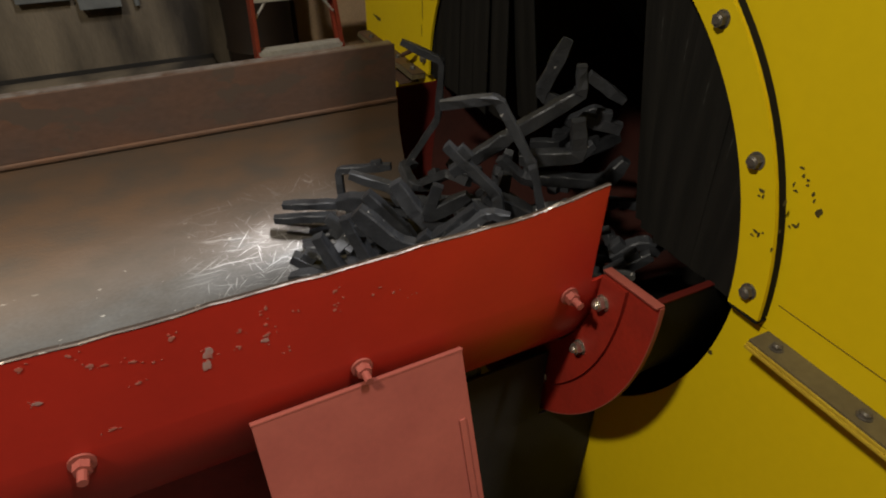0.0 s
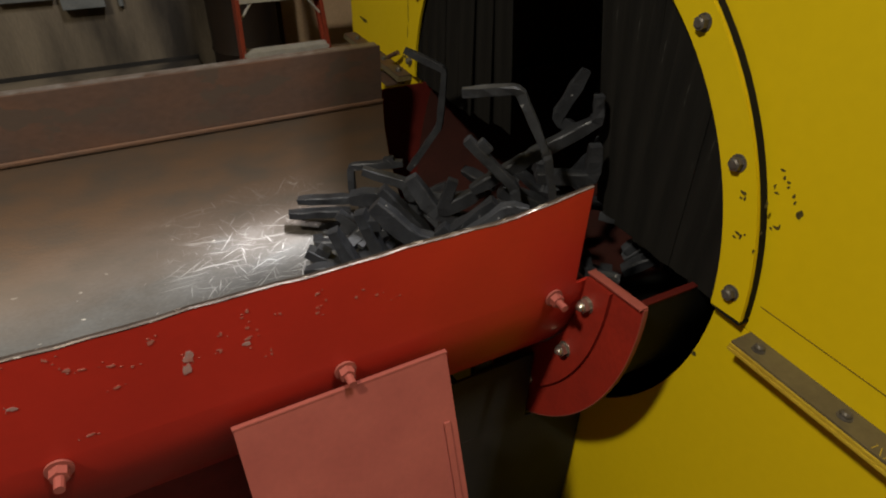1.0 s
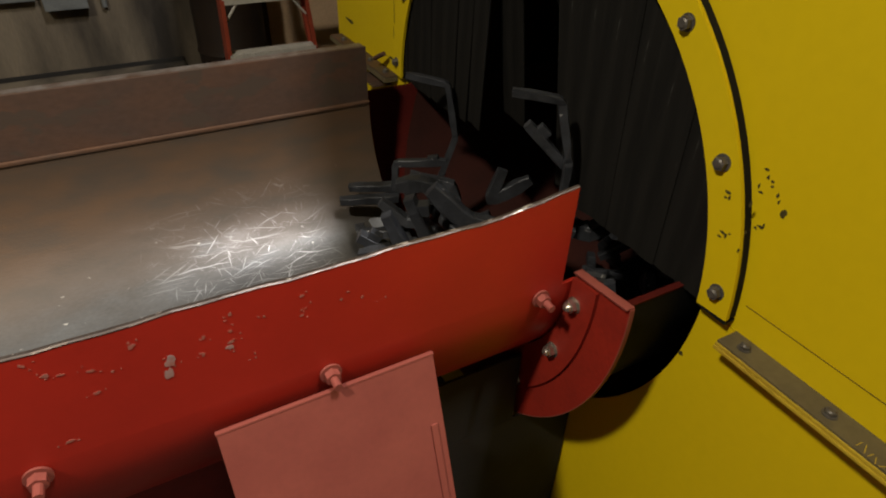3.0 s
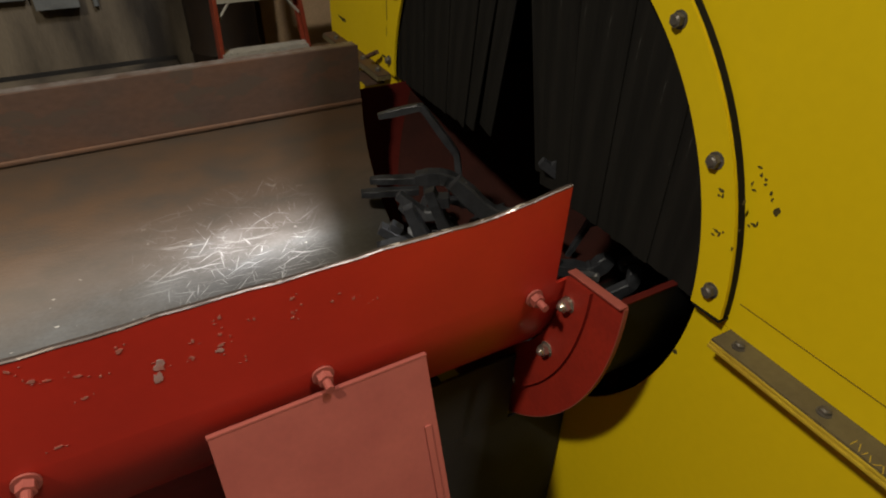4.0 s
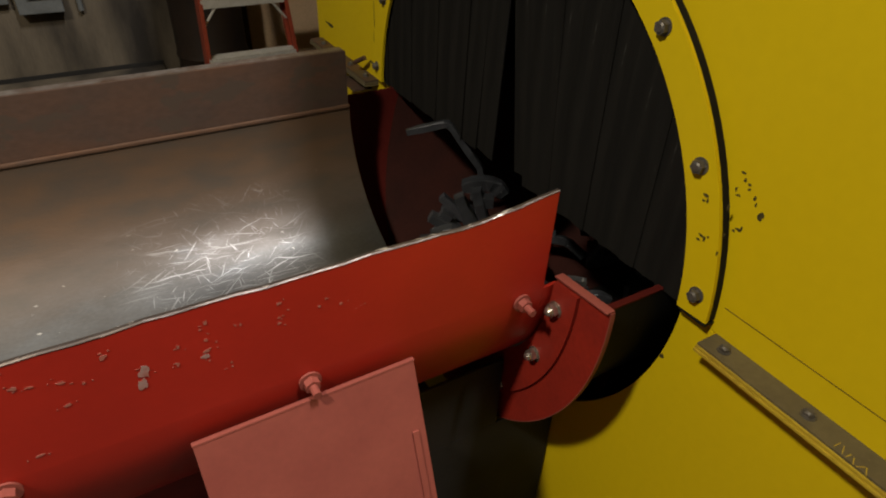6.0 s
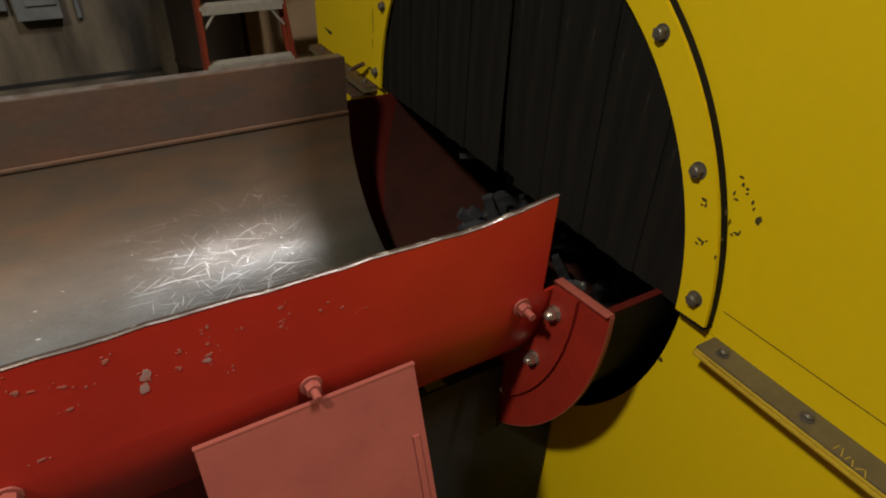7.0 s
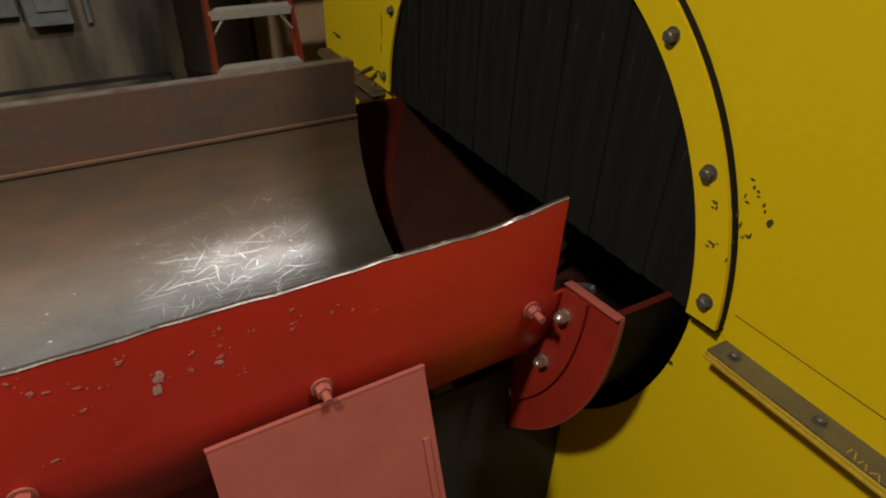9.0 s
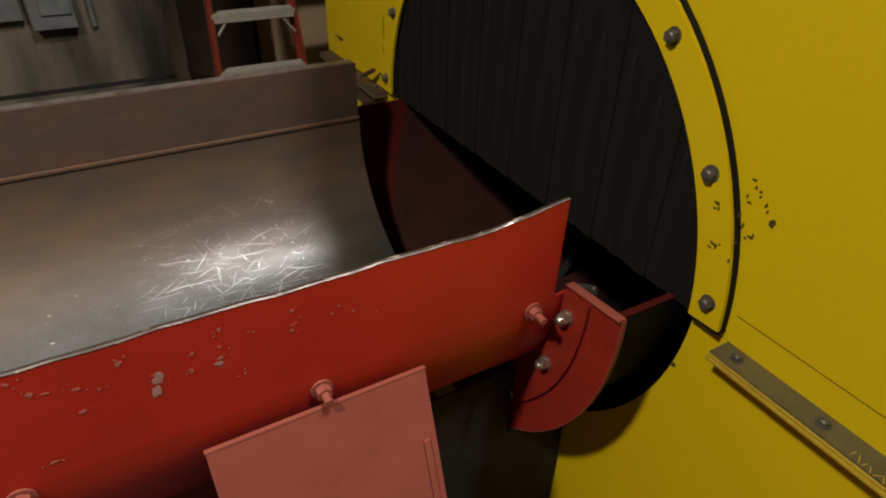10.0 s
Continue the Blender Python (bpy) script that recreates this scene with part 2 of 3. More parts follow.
def disc(bm, r, h, m, seg=20, r2=None):
    """A cylinder or cone frustum along local z from 0 to h."""
    c = bmesh.ops.create_cone(bm, cap_ends=True, segments=seg, radius1=r, radius2=r if r2 is None else r2, depth=h)
    bmesh.ops.transform(bm, matrix=m @ Matrix.Translation((0, 0, h / 2)), verts=c["verts"])
    return bm


def extrude_x(outline, x0, x1, closed=True):
    """A prism along x from a closed outline of (y, z)."""
    bm = bmesh.new()
    a = [bm.verts.new((x0, y, z)) for y, z in outline]
    b = [bm.verts.new((x1, y, z)) for y, z in outline]
    n = len(outline)
    for i in range(n):
        j = (i + 1) % n
        bm.faces.new((a[i], a[j], b[j], b[i]))
    bm.faces.new(a)
    bm.faces.new(b[::-1])
    return bm


def strip_x(inner, outer, xs, dz=None):
    """A shell along x between two open profiles of (y, z) with as many points; dz(x, k) lifts the points."""
    bm = bmesh.new()
    rows = []
    for x in xs:
        rows.append([[bm.verts.new((x, y, z + (dz(x, k) if dz else 0))) for k, (y, z) in enumerate(p)] for p in (inner, outer)])
    n = len(inner)
    for r, s in zip(rows, rows[1:]):
        for k in range(n - 1):
            bm.faces.new((r[0][k], r[0][k + 1], s[0][k + 1], s[0][k]))
            bm.faces.new((r[1][k], s[1][k], s[1][k + 1], r[1][k + 1]))
        for k in (0, n - 1):
            bm.faces.new((r[0][k], s[0][k], s[1][k], r[1][k]))
    for r in (rows[0], rows[-1]):
        for k in range(n - 1):
            bm.faces.new((r[0][k], r[0][k + 1], r[1][k + 1], r[1][k]))
    return bm


def smooth(ob, angle=40):
    for p in ob.data.polygons:
        p.use_smooth = True
    ob.data.set_sharp_from_angle(angle=radians(angle))
    return ob


def ease(v):
    v = min(1.0, max(0.0, v))
    return v * v * (3 - 2 * v)


def arc(cy, cz, ry, rz, a0, a1, n):
    return [(cy + ry * math.cos(radians(a0 + (a1 - a0) * i / n)), cz + rz * math.sin(radians(a0 + (a1 - a0) * i / n))) for i in range(n + 1)]


# ---- the setting ----
FZ = -0.30         # floor level
CZ = 0.87          # height of the opening's centre
tagged(part("floor", box(-5, 5, -5, 3.4, FZ - 0.15, FZ), M_FLOOR), "dirty grey concrete floor of the workshop", "floor", kind="structure")
tagged(part("wall_north", box(-5, 5, 3.4, 3.6, FZ - 0.15, 7.2), M_CONC), "stained brown concrete wall with dark streaks", "wall", kind="structure")
tagged(part("wall_south", box(-5, 5, -5.2, -5, FZ - 0.15, 7.2), M_CONC), "stained concrete wall", "wall", kind="structure")
tagged(part("wall_west", box(-5.2, -5, -5.2, 3.6, FZ - 0.15, 7.2), M_CONC), "stained concrete wall", "wall", kind="structure")
tagged(part("wall_east", box(5, 5.2, -5.2, 3.6, FZ - 0.15, 7.2), M_CONC), "stained concrete wall", "wall", kind="structure")
tagged(part("ceiling", box(-5.2, 5.2, -5.2, 3.6, 7.2, 7.35), M_CONC), "dim workshop ceiling", "ceiling", kind="structure")


# ---- the yellow machine ----
RO = 0.66          # radius of the round opening


def half_plate(x0, x1, y0, y1, z0, z1, cz, r, upper):
    """A flat plate with a half-round cut-out in one long edge, built as a fan of quads."""
    far = z1 if upper else z0
    sg = 1 if upper else -1
    angles = [180 * i / 64 for i in range(65)]
    angles += [math.degrees(math.atan2(abs(far - cz), y)) for y in (y0, y1)]
    angles.sort()
    bm = bmesh.new()
    rows = []
    for a in angles:
        cy, sz = math.cos(radians(a)), math.sin(radians(a))
        ky = (y1 if cy > 0 else y0) / cy if abs(cy) > 1e-6 else 1e9
        kz = abs(far - cz) / sz if sz > 1e-6 else 1e9
        k = min(ky, kz)
        rows.append([bm.verts.new((x, q * cy, cz + sg * q * sz)) for x in (x0, x1) for q in (r, k)])
    for p, q in zip(rows, rows[1:]):
        for m, n in ((0, 1), (1, 3), (3, 2), (2, 0)):
            bm.faces.new((p[m], p[n], q[n], q[m]))
    for e in (rows[0], rows[-1]):
        bm.faces.new((e[0], e[1], e[3], e[2]))
    return bm


XW = 0.035          # front face of the yellow panels
ZJ = 0.883          # height of the horizontal joint
TOP, LOW = 3.4, 2.5   # heights of the tall and of the low part, unseen, set for their shade
YS = -1.0           # where the unseen top steps down, to let light onto the near side
machine = thing("blasting_machine", "yellow painted steel machine with a round curtained opening", "machine", at=(XW, 0, 0))
part("upper_panel", half_plate(0, 0.012, YS, 1.34, ZJ, TOP, ZJ, RO + 0.004, True), M_YELLOW, machine)
part("upper_panel", box(0, 0.012, -3.2, YS, ZJ, LOW), M_YELLOW, machine)
part("lower_panel", half_plate(0, 0.012, -3.2, 1.34, FZ, ZJ - 0.003, ZJ - 0.003, RO - 0.004, False), M_YELLOW, machine)
part("side_panel", box(0.013, 2.6, 1.328, 1.34, FZ, TOP), M_YELLOW, machine)
part("side_panel", box(0.013, 2.6, -3.2, -3.188, FZ, LOW), M_YELLOW, machine)
part("step_panel", box(0.013, 2.6, YS, YS + 0.012, LOW, TOP - 0.013), M_YELLOW, machine)
part("back_panel", box(2.6, 2.612, YS, 1.34, FZ, TOP), M_YELLOW, machine)
part("back_panel", box(2.6, 2.612, -3.2, YS - 0.001, FZ, LOW), M_YELLOW, machine)
part("top_panel", box(0.013, 2.6, YS, 1.327, TOP - 0.012, TOP), M_YELLOW, machine)
part("top_panel", box(0.013, 2.6, -3.187, YS - 0.001, LOW - 0.012, LOW), M_YELLOW, machine)
# lining of the dark chamber
part("chamber", box(2.3, 2.32, -1.2, 1.2, FZ + 0.01, TOP - 0.02), M_DARK, machine, "dark lining of the chamber")


def hex_bolt(parent, m, r=0.0125, h=0.011, material=None, name="bolt", washer=True):
    """A hexagon head with a washer, its axis along local z."""
    bm = bmesh.new()
    if washer:
        disc(bm, r * 1.25, 0.002, m, 20)
    disc(bm, r, h, m @ Matrix.Translation((0, 0, 0.002)), 6)
    disc(bm, r * 0.8, 0.0025, m @ Matrix.Translation((0, 0, h + 0.002)), 12, r * 0.55)
    if material:
        dome = bmesh.ops.create_uvsphere(bm, u_segments=16, v_segments=8, radius=r * 0.72)
        bmesh.ops.transform(bm, matrix=m @ Matrix.Translation((0, 0, h + 0.003)), verts=dome["verts"])
    return part(name, bm, material or M_BOLT, parent)


OUT = pose(0, 0, 0, 0, -90, 0)          # local z to -x


def ring_band(x0, x1, r0, r1, a0, a1, n=60):
    return strip_x(arc(0, CZ, r0, r0, a0, a1, n), arc(0, CZ, r1, r1, a0, a1, n), [x0, x1])


ring = part("clamp_ring", ring_band(-0.028, -0.020, RO + 0.001, 0.728, 3, 177), M_YELLOW, machine, "yellow half-round clamping plate")
part("ring_packing", ring_band(-0.0195, -0.0005, RO + 0.006, 0.7265, 3.1, 176.9), M_RUBBER, machine, "dark packing behind the clamping plate")
for i, a in enumerate((173.2, 153.4, 133.6, 113.8, 90, 66.2, 46.4, 26.6, 6.8)):
    a = radians(a)
    m = Matrix.Translation((-0.028, 0.697 * math.cos(a), CZ + 0.697 * math.sin(a))) @ OUT @ pose(0, 0, 0, 0, 0, 17 * i)
    hex_bolt(ring, m)
part("end_packing", box(-0.027, -0.0005, -0.7265, -0.664, CZ + 0.029, CZ + 0.0335, 0.0005), M_RUBBER, machine, "dark packing under the clamping plate's end")
# joint flanges at both sides of the opening
for y0, y1 in ((-3.0, -0.738), (0.745, 1.31)):
    fl = part("joint_flange", box(-0.050, 0.0, y0, y1, ZJ - 0.005, ZJ, 0.001), M_FLANGE if y0 < 0 else M_RUST, machine, "worn grey steel joint flange with yellow edges")
    part("upper_lip", box(-0.052, 0.0, y0 - 0.001, y1 + 0.001, ZJ - 0.012, ZJ - 0.0055, 0.002), M_YEDGE if y0 < 0 else M_FLANGE, machine)
    part("lower_lip", box(-0.054, 0.0, y0 - 0.002, y1 + 0.002, ZJ - 0.020, ZJ - 0.013, 0.002), M_YEDGE if y0 < 0 else M_FLANGE, machine)
    for k in range(4):
        y = (-0.776 - 0.165 * k) if y0 < 0 else (0.80 + 0.14 * k)
        hex_bolt(fl, Matrix.Translation((-0.025, y, ZJ)), 0.010, 0.006)
part("fold_seam", box(-0.0015, -0.0002, -3.0, -0.737, 0.9430, 0.9442), M_SEAM, machine, "dark seam line in the panel")

# ---- rubber curtain ----
curtain = thing("strip_curtain", "black rubber strip curtain hanging in the round opening", "curtain")
STRIPS = []
yy = -0.695
k = 0
while yy < 0.66:
    # each strip is cut to the clamped circle at its head and level at its foot
    ya, yb = max(yy, -0.699), min(yy + 0.105, 0.699)
    yc, w = (ya + yb) / 2, yb - ya
    head = lambda y: CZ + math.sqrt(max(0.0, 0.70 ** 2 - y * y))
    top = min(1.50, max(head(ya), head(yb)))
    bm = bmesh.new()
    cols = []
    for c in range(7):
        u = ya + w * c / 6
        zt = max(min(head(u), 1.56), 0.905)
        curl = 0.0012 * math.sin(9 * c / 6 + k)
        cols.append([bm.verts.new((x + curl, u - yc, z - top)) for x in (-0.0014, 0.0014) for z in (0.900 + 0.0015 * math.sin(5 * c + 3 * k), zt)])
    for p, q in zip(cols, cols[1:]):
        for m, n in ((0, 1), (1, 3), (3, 2), (2, 0)):
            bm.faces.new((p[m], p[n], q[n], q[m]))
    for e in (cols[0], cols[-1]):
        bm.faces.new((e[0], e[1], e[3], e[2]))
    ob = part("curtain_strip", bm, M_RUBBER, curtain)
    ob.location = (0.0220 + 0.0031 * (k % 2), yc, top)
    STRIPS.append(ob)
    yy += 0.083
    k += 1

# ---- red feeder trough ----
XE, X0 = -0.185, -2.6
feeder = thing("vibrating_feeder", "red steel feeder trough with a worn bare inside", "feeder trough")
outer = arc(0, 0.90, 0.497, 0.42, 180, 360, 40)
xs = [X0 + (XE - X0) * i / 60 for i in range(61)]
liner = smooth(part("pan", strip_x(arc(0, 0.90, 0.480, 0.402, 180, 360, 40), arc(0, 0.90, 0.4865, 0.4085, 180, 360, 40), xs), M_STEEL, feeder, "worn brown steel pan, polished by sliding parts"))
shell = smooth(part("shell", strip_x(arc(0, 0.90, 0.489, 0.411, 180, 360, 40), outer, xs), M_RED, feeder, "glossy red paint with chips and rust spots"))


part("shell_end", strip_x(arc(0, 0.90, 0.489, 0.411, 180, 285, 30), arc(0, 0.90, 0.497, 0.42, 180, 285, 30), [XE + 0.0002, -0.150]), M_RED, feeder)


def rim_wave(x, k):
    return 0.0015 * math.sin(x * 21) + 0.001 * math.sin(x * 57 + 1) + 0.003 * ease(x + 1.0) + (0.018 * max(0, (x + 0.36) / 0.17) ** 1.3 if x > -0.36 else 0)


near_wall = [(-0.489, 0.899), (-0.4905, 1.0), (-0.492, 1.096)]
near_out = [(-0.497, 0.899), (-0.4985, 1.0), (-0.500, 1.096)]
bm = strip_x(near_wall, near_out, xs, lambda x, k: rim_wave(x, k) * (k == 2))
part("near_side", bm, M_RED, feeder)
part("near_lining", strip_x([(-0.480, 0.903), (-0.483, 1.0), (-0.486, 1.089)], [(-0.4885, 0.903), (-0.4895, 1.0), (-0.491, 1.089)], xs, lambda x, k: rim_wave(x, k) * (k == 2)), M_STEEL, feeder)
bm = strip_x([(-0.4915, 1.0962), (-0.4930, 1.0990), (-0.4985, 1.0992), (-0.5008, 1.0975)], [(-0.4925, 1.0961), (-0.4940, 1.0962), (-0.4975, 1.0962), (-0.5002, 1.0955)], xs, lambda x, k: rim_wave(x, k) + 0.0003 * math.sin(211 * x + k))
part("rim_edge", bm, M_RIM, feeder, "chipped bare steel rim")
part("far_side", box(X0, XE, 0.486, 0.494, 0.9245, 1.086, 0.001), M_RUST, feeder, "rusty brown side plate")
part("far_ledge", box(X0, XE, 0.476, 0.498, 0.9145, 0.924, 0.003), M_LEDGE, feeder, "rust-orange weld ledge")
part("far_wall", box(X0, XE, 0.480, 0.4855, 0.8995, 0.914), M_STEEL, feeder)
part("far_lip", box(X0, XE - 0.004, 0.4945, 0.525, 1.080, 1.087, 0.001), M_BARE, feeder)
part("far_shell", box(X0, XE, 0.499, 0.505, 0.88, 1.079), M_RED, feeder)


def stud(x, z, y=-0.498):
    m = Matrix.Translation((x, y, z)) @ pose(0, 0, 0, 90, 0, 0)
    bm = bmesh.new()
    disc(bm, 0.019, 0.004, m, 24)
    disc(bm, 0.0135, 0.014, m @ Matrix.Translation((0, 0, 0.004)), 6)
    disc(bm, 0.0075, 0.034, m @ Matrix.Translation((0, 0, 0.004)), 12)
    return part("stud", bm, M_DUSTRED, feeder, "red-painted threaded stud with nut")


for x in (-2.35, -1.93, -1.51, -1.09, -0.664, -0.236):
    stud(x, 0.884)

# slanted guard under the trough
tilt = Matrix.Translation((-0.672, -0.520, 0.867)) @ pose(0, 0, 0, -18, -0.8, 0)
guard = part("guard_box", box(-0.187, 0.187, -0.004, 0.004, -0.72, 0.0, 0.003, tilt), M_DUSTRED, feeder, "dusty pinkish red slanted guard plate")
part("guard_side", box(-0.187, -0.181, 0.0045, 0.50, -0.72, -0.19, 0.001, tilt), M_RED, guard)
part("guard_side", box(0.181, 0.187, 0.0045, 0.50, -0.72, -0.19, 0.001, tilt), M_RED, guard)
part("guard_lip", box(-0.188, 0.188, -0.0050, 0.005, -0.003, 0.001, 0.001, tilt), M_DUSTRED, guard)
part("guard_hinge", box(0.160, 0.172, -0.008, -0.0041, -0.72, -0.14, 0.001, tilt), M_DUSTRED, guard)
# legs
for x in (-2.3, -1.5):
    for y in (-0.2, 0.2):
        part("leg", box(x - 0.04, x + 0.04, y - 0.04, y + 0.04, FZ, 0.495, 0.004), M_RED, feeder)

# dark plates added in place of the shade below the trough's end
part("base_skirt", box(-0.56, -0.172, -0.388, -0.380, 0.3705, 0.600, 0.001), M_DARK, feeder, "dark plate added for the shade under the trough")
part("base_skirt", box(-0.56, 0.028, -0.388, -0.380, FZ, 0.37, 0.002), M_DARK, feeder, "dark plate added for the shade under the trough")
# unseen panels added under the trough to stop light passing through
for y in (-0.16, 0.15):
    part("base_panel", box(-2.4, -0.36, y, y + 0.008, FZ, 0.495, 0.002), M_DIRTYRED, feeder)
part("base_panel", box(-0.366, -0.360, -0.151, 0.149, FZ, 0.47, 0.002), M_DIRTYRED, feeder)

# ---- discharge chute ----
chute = thing("discharge_chute", "red half-round steel chute leading into the opening", "chute")
CC = 0.902
XF = -0.145


def flange_plate(x0, x1, grow, r1, a0=180, a1=285):
    """A plate on the near half between the trough's outline and a circle."""
    return strip_x(arc(0, 0.90, 0.500 + grow, 0.42 + grow, a0, a1, 50), arc(0, CC, r1, r1, a0, a1, 50), [x0, x1])


# light and shade inside the chute are put into these two colours
smooth(part("chute_body", strip_x(arc(0, CC, 0.603, 0.603, 180, 360, 48), arc(0, CC, 0.611, 0.611, 180, 360, 48), [XF, -0.02]), M_INRED, chute, "red mouth, toned dark for its shade"))
smooth(part("chute_floor", strip_x(arc(0, CC, 0.603, 0.603, 180, 360, 48), arc(0, CC, 0.611, 0.611, 180, 360, 48), [-0.02, 0.2, 0.6, 1.0, 1.4, 1.8, 2.2]), M_LITBROWN, chute, "worn inside, toned brown from the shadow edge inwards"))
# black sheet over the outer wall, standing in for the shade there
smooth(part("chute_skin", strip_x(arc(0, CC, 0.6115, 0.6115, 180, 270, 30), arc(0, CC, 0.614, 0.614, 180, 270, 30), [XF, 0.2, 0.5]), M_RUBBER, chute, "black sheet giving the outside its shade"))
for ob in chute.children:
    if ob.name.startswith(("chute_body", "chute_floor")):
        # the brown tone starts further forward low down, following the shadow's edge
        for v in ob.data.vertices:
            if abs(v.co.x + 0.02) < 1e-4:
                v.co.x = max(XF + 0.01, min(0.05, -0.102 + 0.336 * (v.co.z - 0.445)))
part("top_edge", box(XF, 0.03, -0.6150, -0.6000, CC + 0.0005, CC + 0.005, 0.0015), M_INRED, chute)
# black sheet laid inside the near half, where no light reaches
smooth(part("liner", strip_x(arc(0, CC, 0.592, 0.592, 181, 268, 36), arc(0, CC, 0.602, 0.602, 181, 268, 36), [XF + 0.012, 0.2, 0.6, 1.0]), M_RUBBER, chute, "black sheet darkening the shaded near half"))
part("end_flange", flange_plate(XF - 0.010, XF - 0.0005, 0.002, 0.648, 177), M_DIRTYRED, chute)
part("flange_edge", extrude_x([(-0.503, 0.9235), (-0.647, 0.9370), (-0.647, 0.9400), (-0.503, 0.9270)], XF - 0.0195, XF), M_DUSTRED, chute, "dusty worn top edge")
part("flange_edge", strip_x(arc(0, CC, 0.6482, 0.6482, 177, 262, 40), arc(0, CC, 0.6500, 0.6500, 177, 262, 40), [XF - 0.0105, XF - 0.0005]), M_DUSTRED, chute, "dusty worn rim")
part("seal_plate", flange_plate(XF - 0.019, XF - 0.0105, 0.0015, 0.570, 178.4), M_DIRTYRED, chute)
for y, z in ((-0.520, 0.855), (-0.481, 0.698), (-0.372, 0.500)):
    m = Matrix.Translation((XF - 0.019, y, z)) @ OUT
    hex_bolt(chute, m, 0.0145, 0.014, M_SHINY, "nut")
for y in (-0.3, 0.3):
    part("support_leg", box(0.3, 0.36, y - 0.03, y + 0.03, FZ, CC - 0.535, 0.003), M_RED, chute)

# ---- stepladder ----
ladder = thing("stepladder", "folded orange fibreglass stepladder with aluminium steps", "ladder")
LX, LY = -0.045, 2.16
for sx in (-1, 1):
    lean = Matrix.Translation((LX, LY, 0)) @ pose(0, 0, 0, -10, 0, 0) @ pose(sx * 0.275, 0, 0, 0, -sx * 3.0, 0)
    bm = box(-0.004, 0.004, -0.036, 0.036, FZ + 0.01, 1.7, 0.001, lean)
    block(bm, -0.004 - 0.014 * (sx > 0), 0.004 + 0.014 * (sx < 0), -0.040, -0.0361, FZ + 0.01, 1.7, 0.001, lean)
    block(bm, -0.004 - 0.014 * (sx > 0), 0.004 + 0.014 * (sx < 0), 0.0361, 0.040, FZ + 0.01, 1.7, 0.001, lean)
    part("front_rail", bm, M_ORANGE, ladder)
    part("rear_rail", box(-0.010, 0.010, 0.045, 0.075, FZ + 0.02, 1.66, 0.003, lean @ pose(-sx * 0.008, 0, 0)), M_ORANGE, ladder)
for i in range(6):
    z = 0.560 + 0.29 * (i - 2)
    hw = 0.268 - 0.053 * z
    y = LY + 0.176 * z
    step = part("step", box(LX - hw, LX + hw, y - 0.042, y + 0.042, z - 0.004, z, 0.001), M_ALU, ladder)
    part("step_nose", box(LX - hw, LX + hw, y - 0.044, y - 0.0405, z - 0.045, z - 0.0045, 0.001), M_ALU, step)
    for q in range(5):
        part("tread_rib", box(LX - hw + 0.003, LX + hw - 0.003, y - 0.034 + 0.016 * q, y - 0.030 + 0.016 * q, z + 0.0002, z + 0.0022), M_ALU, step)
    for sx in (-1, 1):
        bm = disc(bmesh.new(), 0.007, 0.125, Matrix.Translation((LX + sx * (hw - 0.004), y - 0.03, z - 0.13)) @ pose(0, 0, 0, 0, -sx * 38, 0), 10)
        part("brace", bm, M_ALU, ladder)

# ---- against the back wall ----
eb = thing("switch_box", "grey metal switch box on the concrete wall", "switch box")
part("enclosure", box(-1.13, -0.89, 3.31, 3.4, 0.615, 1.15, 0.006), M_GREYBOX, eb)
part("cover", box(-1.07, -0.905, 3.296, 3.3095, 0.70, 1.10, 0.005), M_GREYBOX, eb, "raised grey cover")
eb2 = thing("junction_box", "small grey junction box on the concrete wall", "switch box")
part("enclosure", box(-1.46, -1.165, 3.34, 3.4, 0.675, 1.0, 0.006), M_GREYBOX, eb2)
conduit = thing("conduit", "grey pipe conduit fixed to the concrete wall", "pipe")
part("pipe", disc(bmesh.new(), 0.016, 2.6, Matrix.Translation((-0.80, 3.375, 0.6)), 14), M_GREYBOX, conduit)

drum = thing("steel_tank", "tall dark brown steel tank against the back wall", "tank")
bm = bmesh.new()
DC = Matrix.Translation((-0.10, 3.13, FZ)) @ Matrix.Diagonal((0.78, 0.78, 1, 1))
prof = [(0.0, 0.004), (0.285, 0.004), (0.295, 0.02), (0.285, 0.035), (0.285, 0.29), (0.297, 0.30), (0.285, 0.315), (0.285, 0.58), (0.297, 0.59), (0.285, 0.605), (0.285, 0.85), (0.295, 0.865), (0.29, 0.88), (0.275, 0.868), (0.0, 0.868)]
rings = []
for a in range(48):
    th = 2 * math.pi * a / 48
    rings.append([bm.verts.new(DC @ Vector((r * math.cos(th), r * math.sin(th), 2.1 * z))) for r, z in prof[1:-1]])
for a in range(48):
    p, q = rings[a], rings[(a + 1) % 48]
    for k in range(len(p) - 1):
        bm.faces.new((p[k], q[k], q[k + 1], p[k + 1]))
smooth(part("tank_body", bm, M_DRUM, drum))
part("tank_lid", disc(bmesh.new(), 0.27, 0.02, DC @ Matrix.Translation((0, 0, 1.81)), 40), M_DRUM, drum)
part("tank_bottom", disc(bmesh.new(), 0.28, 0.006, DC @ Matrix.Translation((0, 0, 0.0)), 40), M_DRUM, drum)

beige = thing("wall_board", "beige painted board standing against the back wall", "board")
part("board", box(0.22, 1.6, 3.37, 3.398, FZ, 2.4, 0.003), M_BEIGE, beige)
kerb = thing("wall_curb", "low pale concrete curb along the back wall", "curb")
part("curb", box(-4.9, -0.4, 3.25, 3.398, FZ, 0.2, 0.01), M_CONC, kerb)
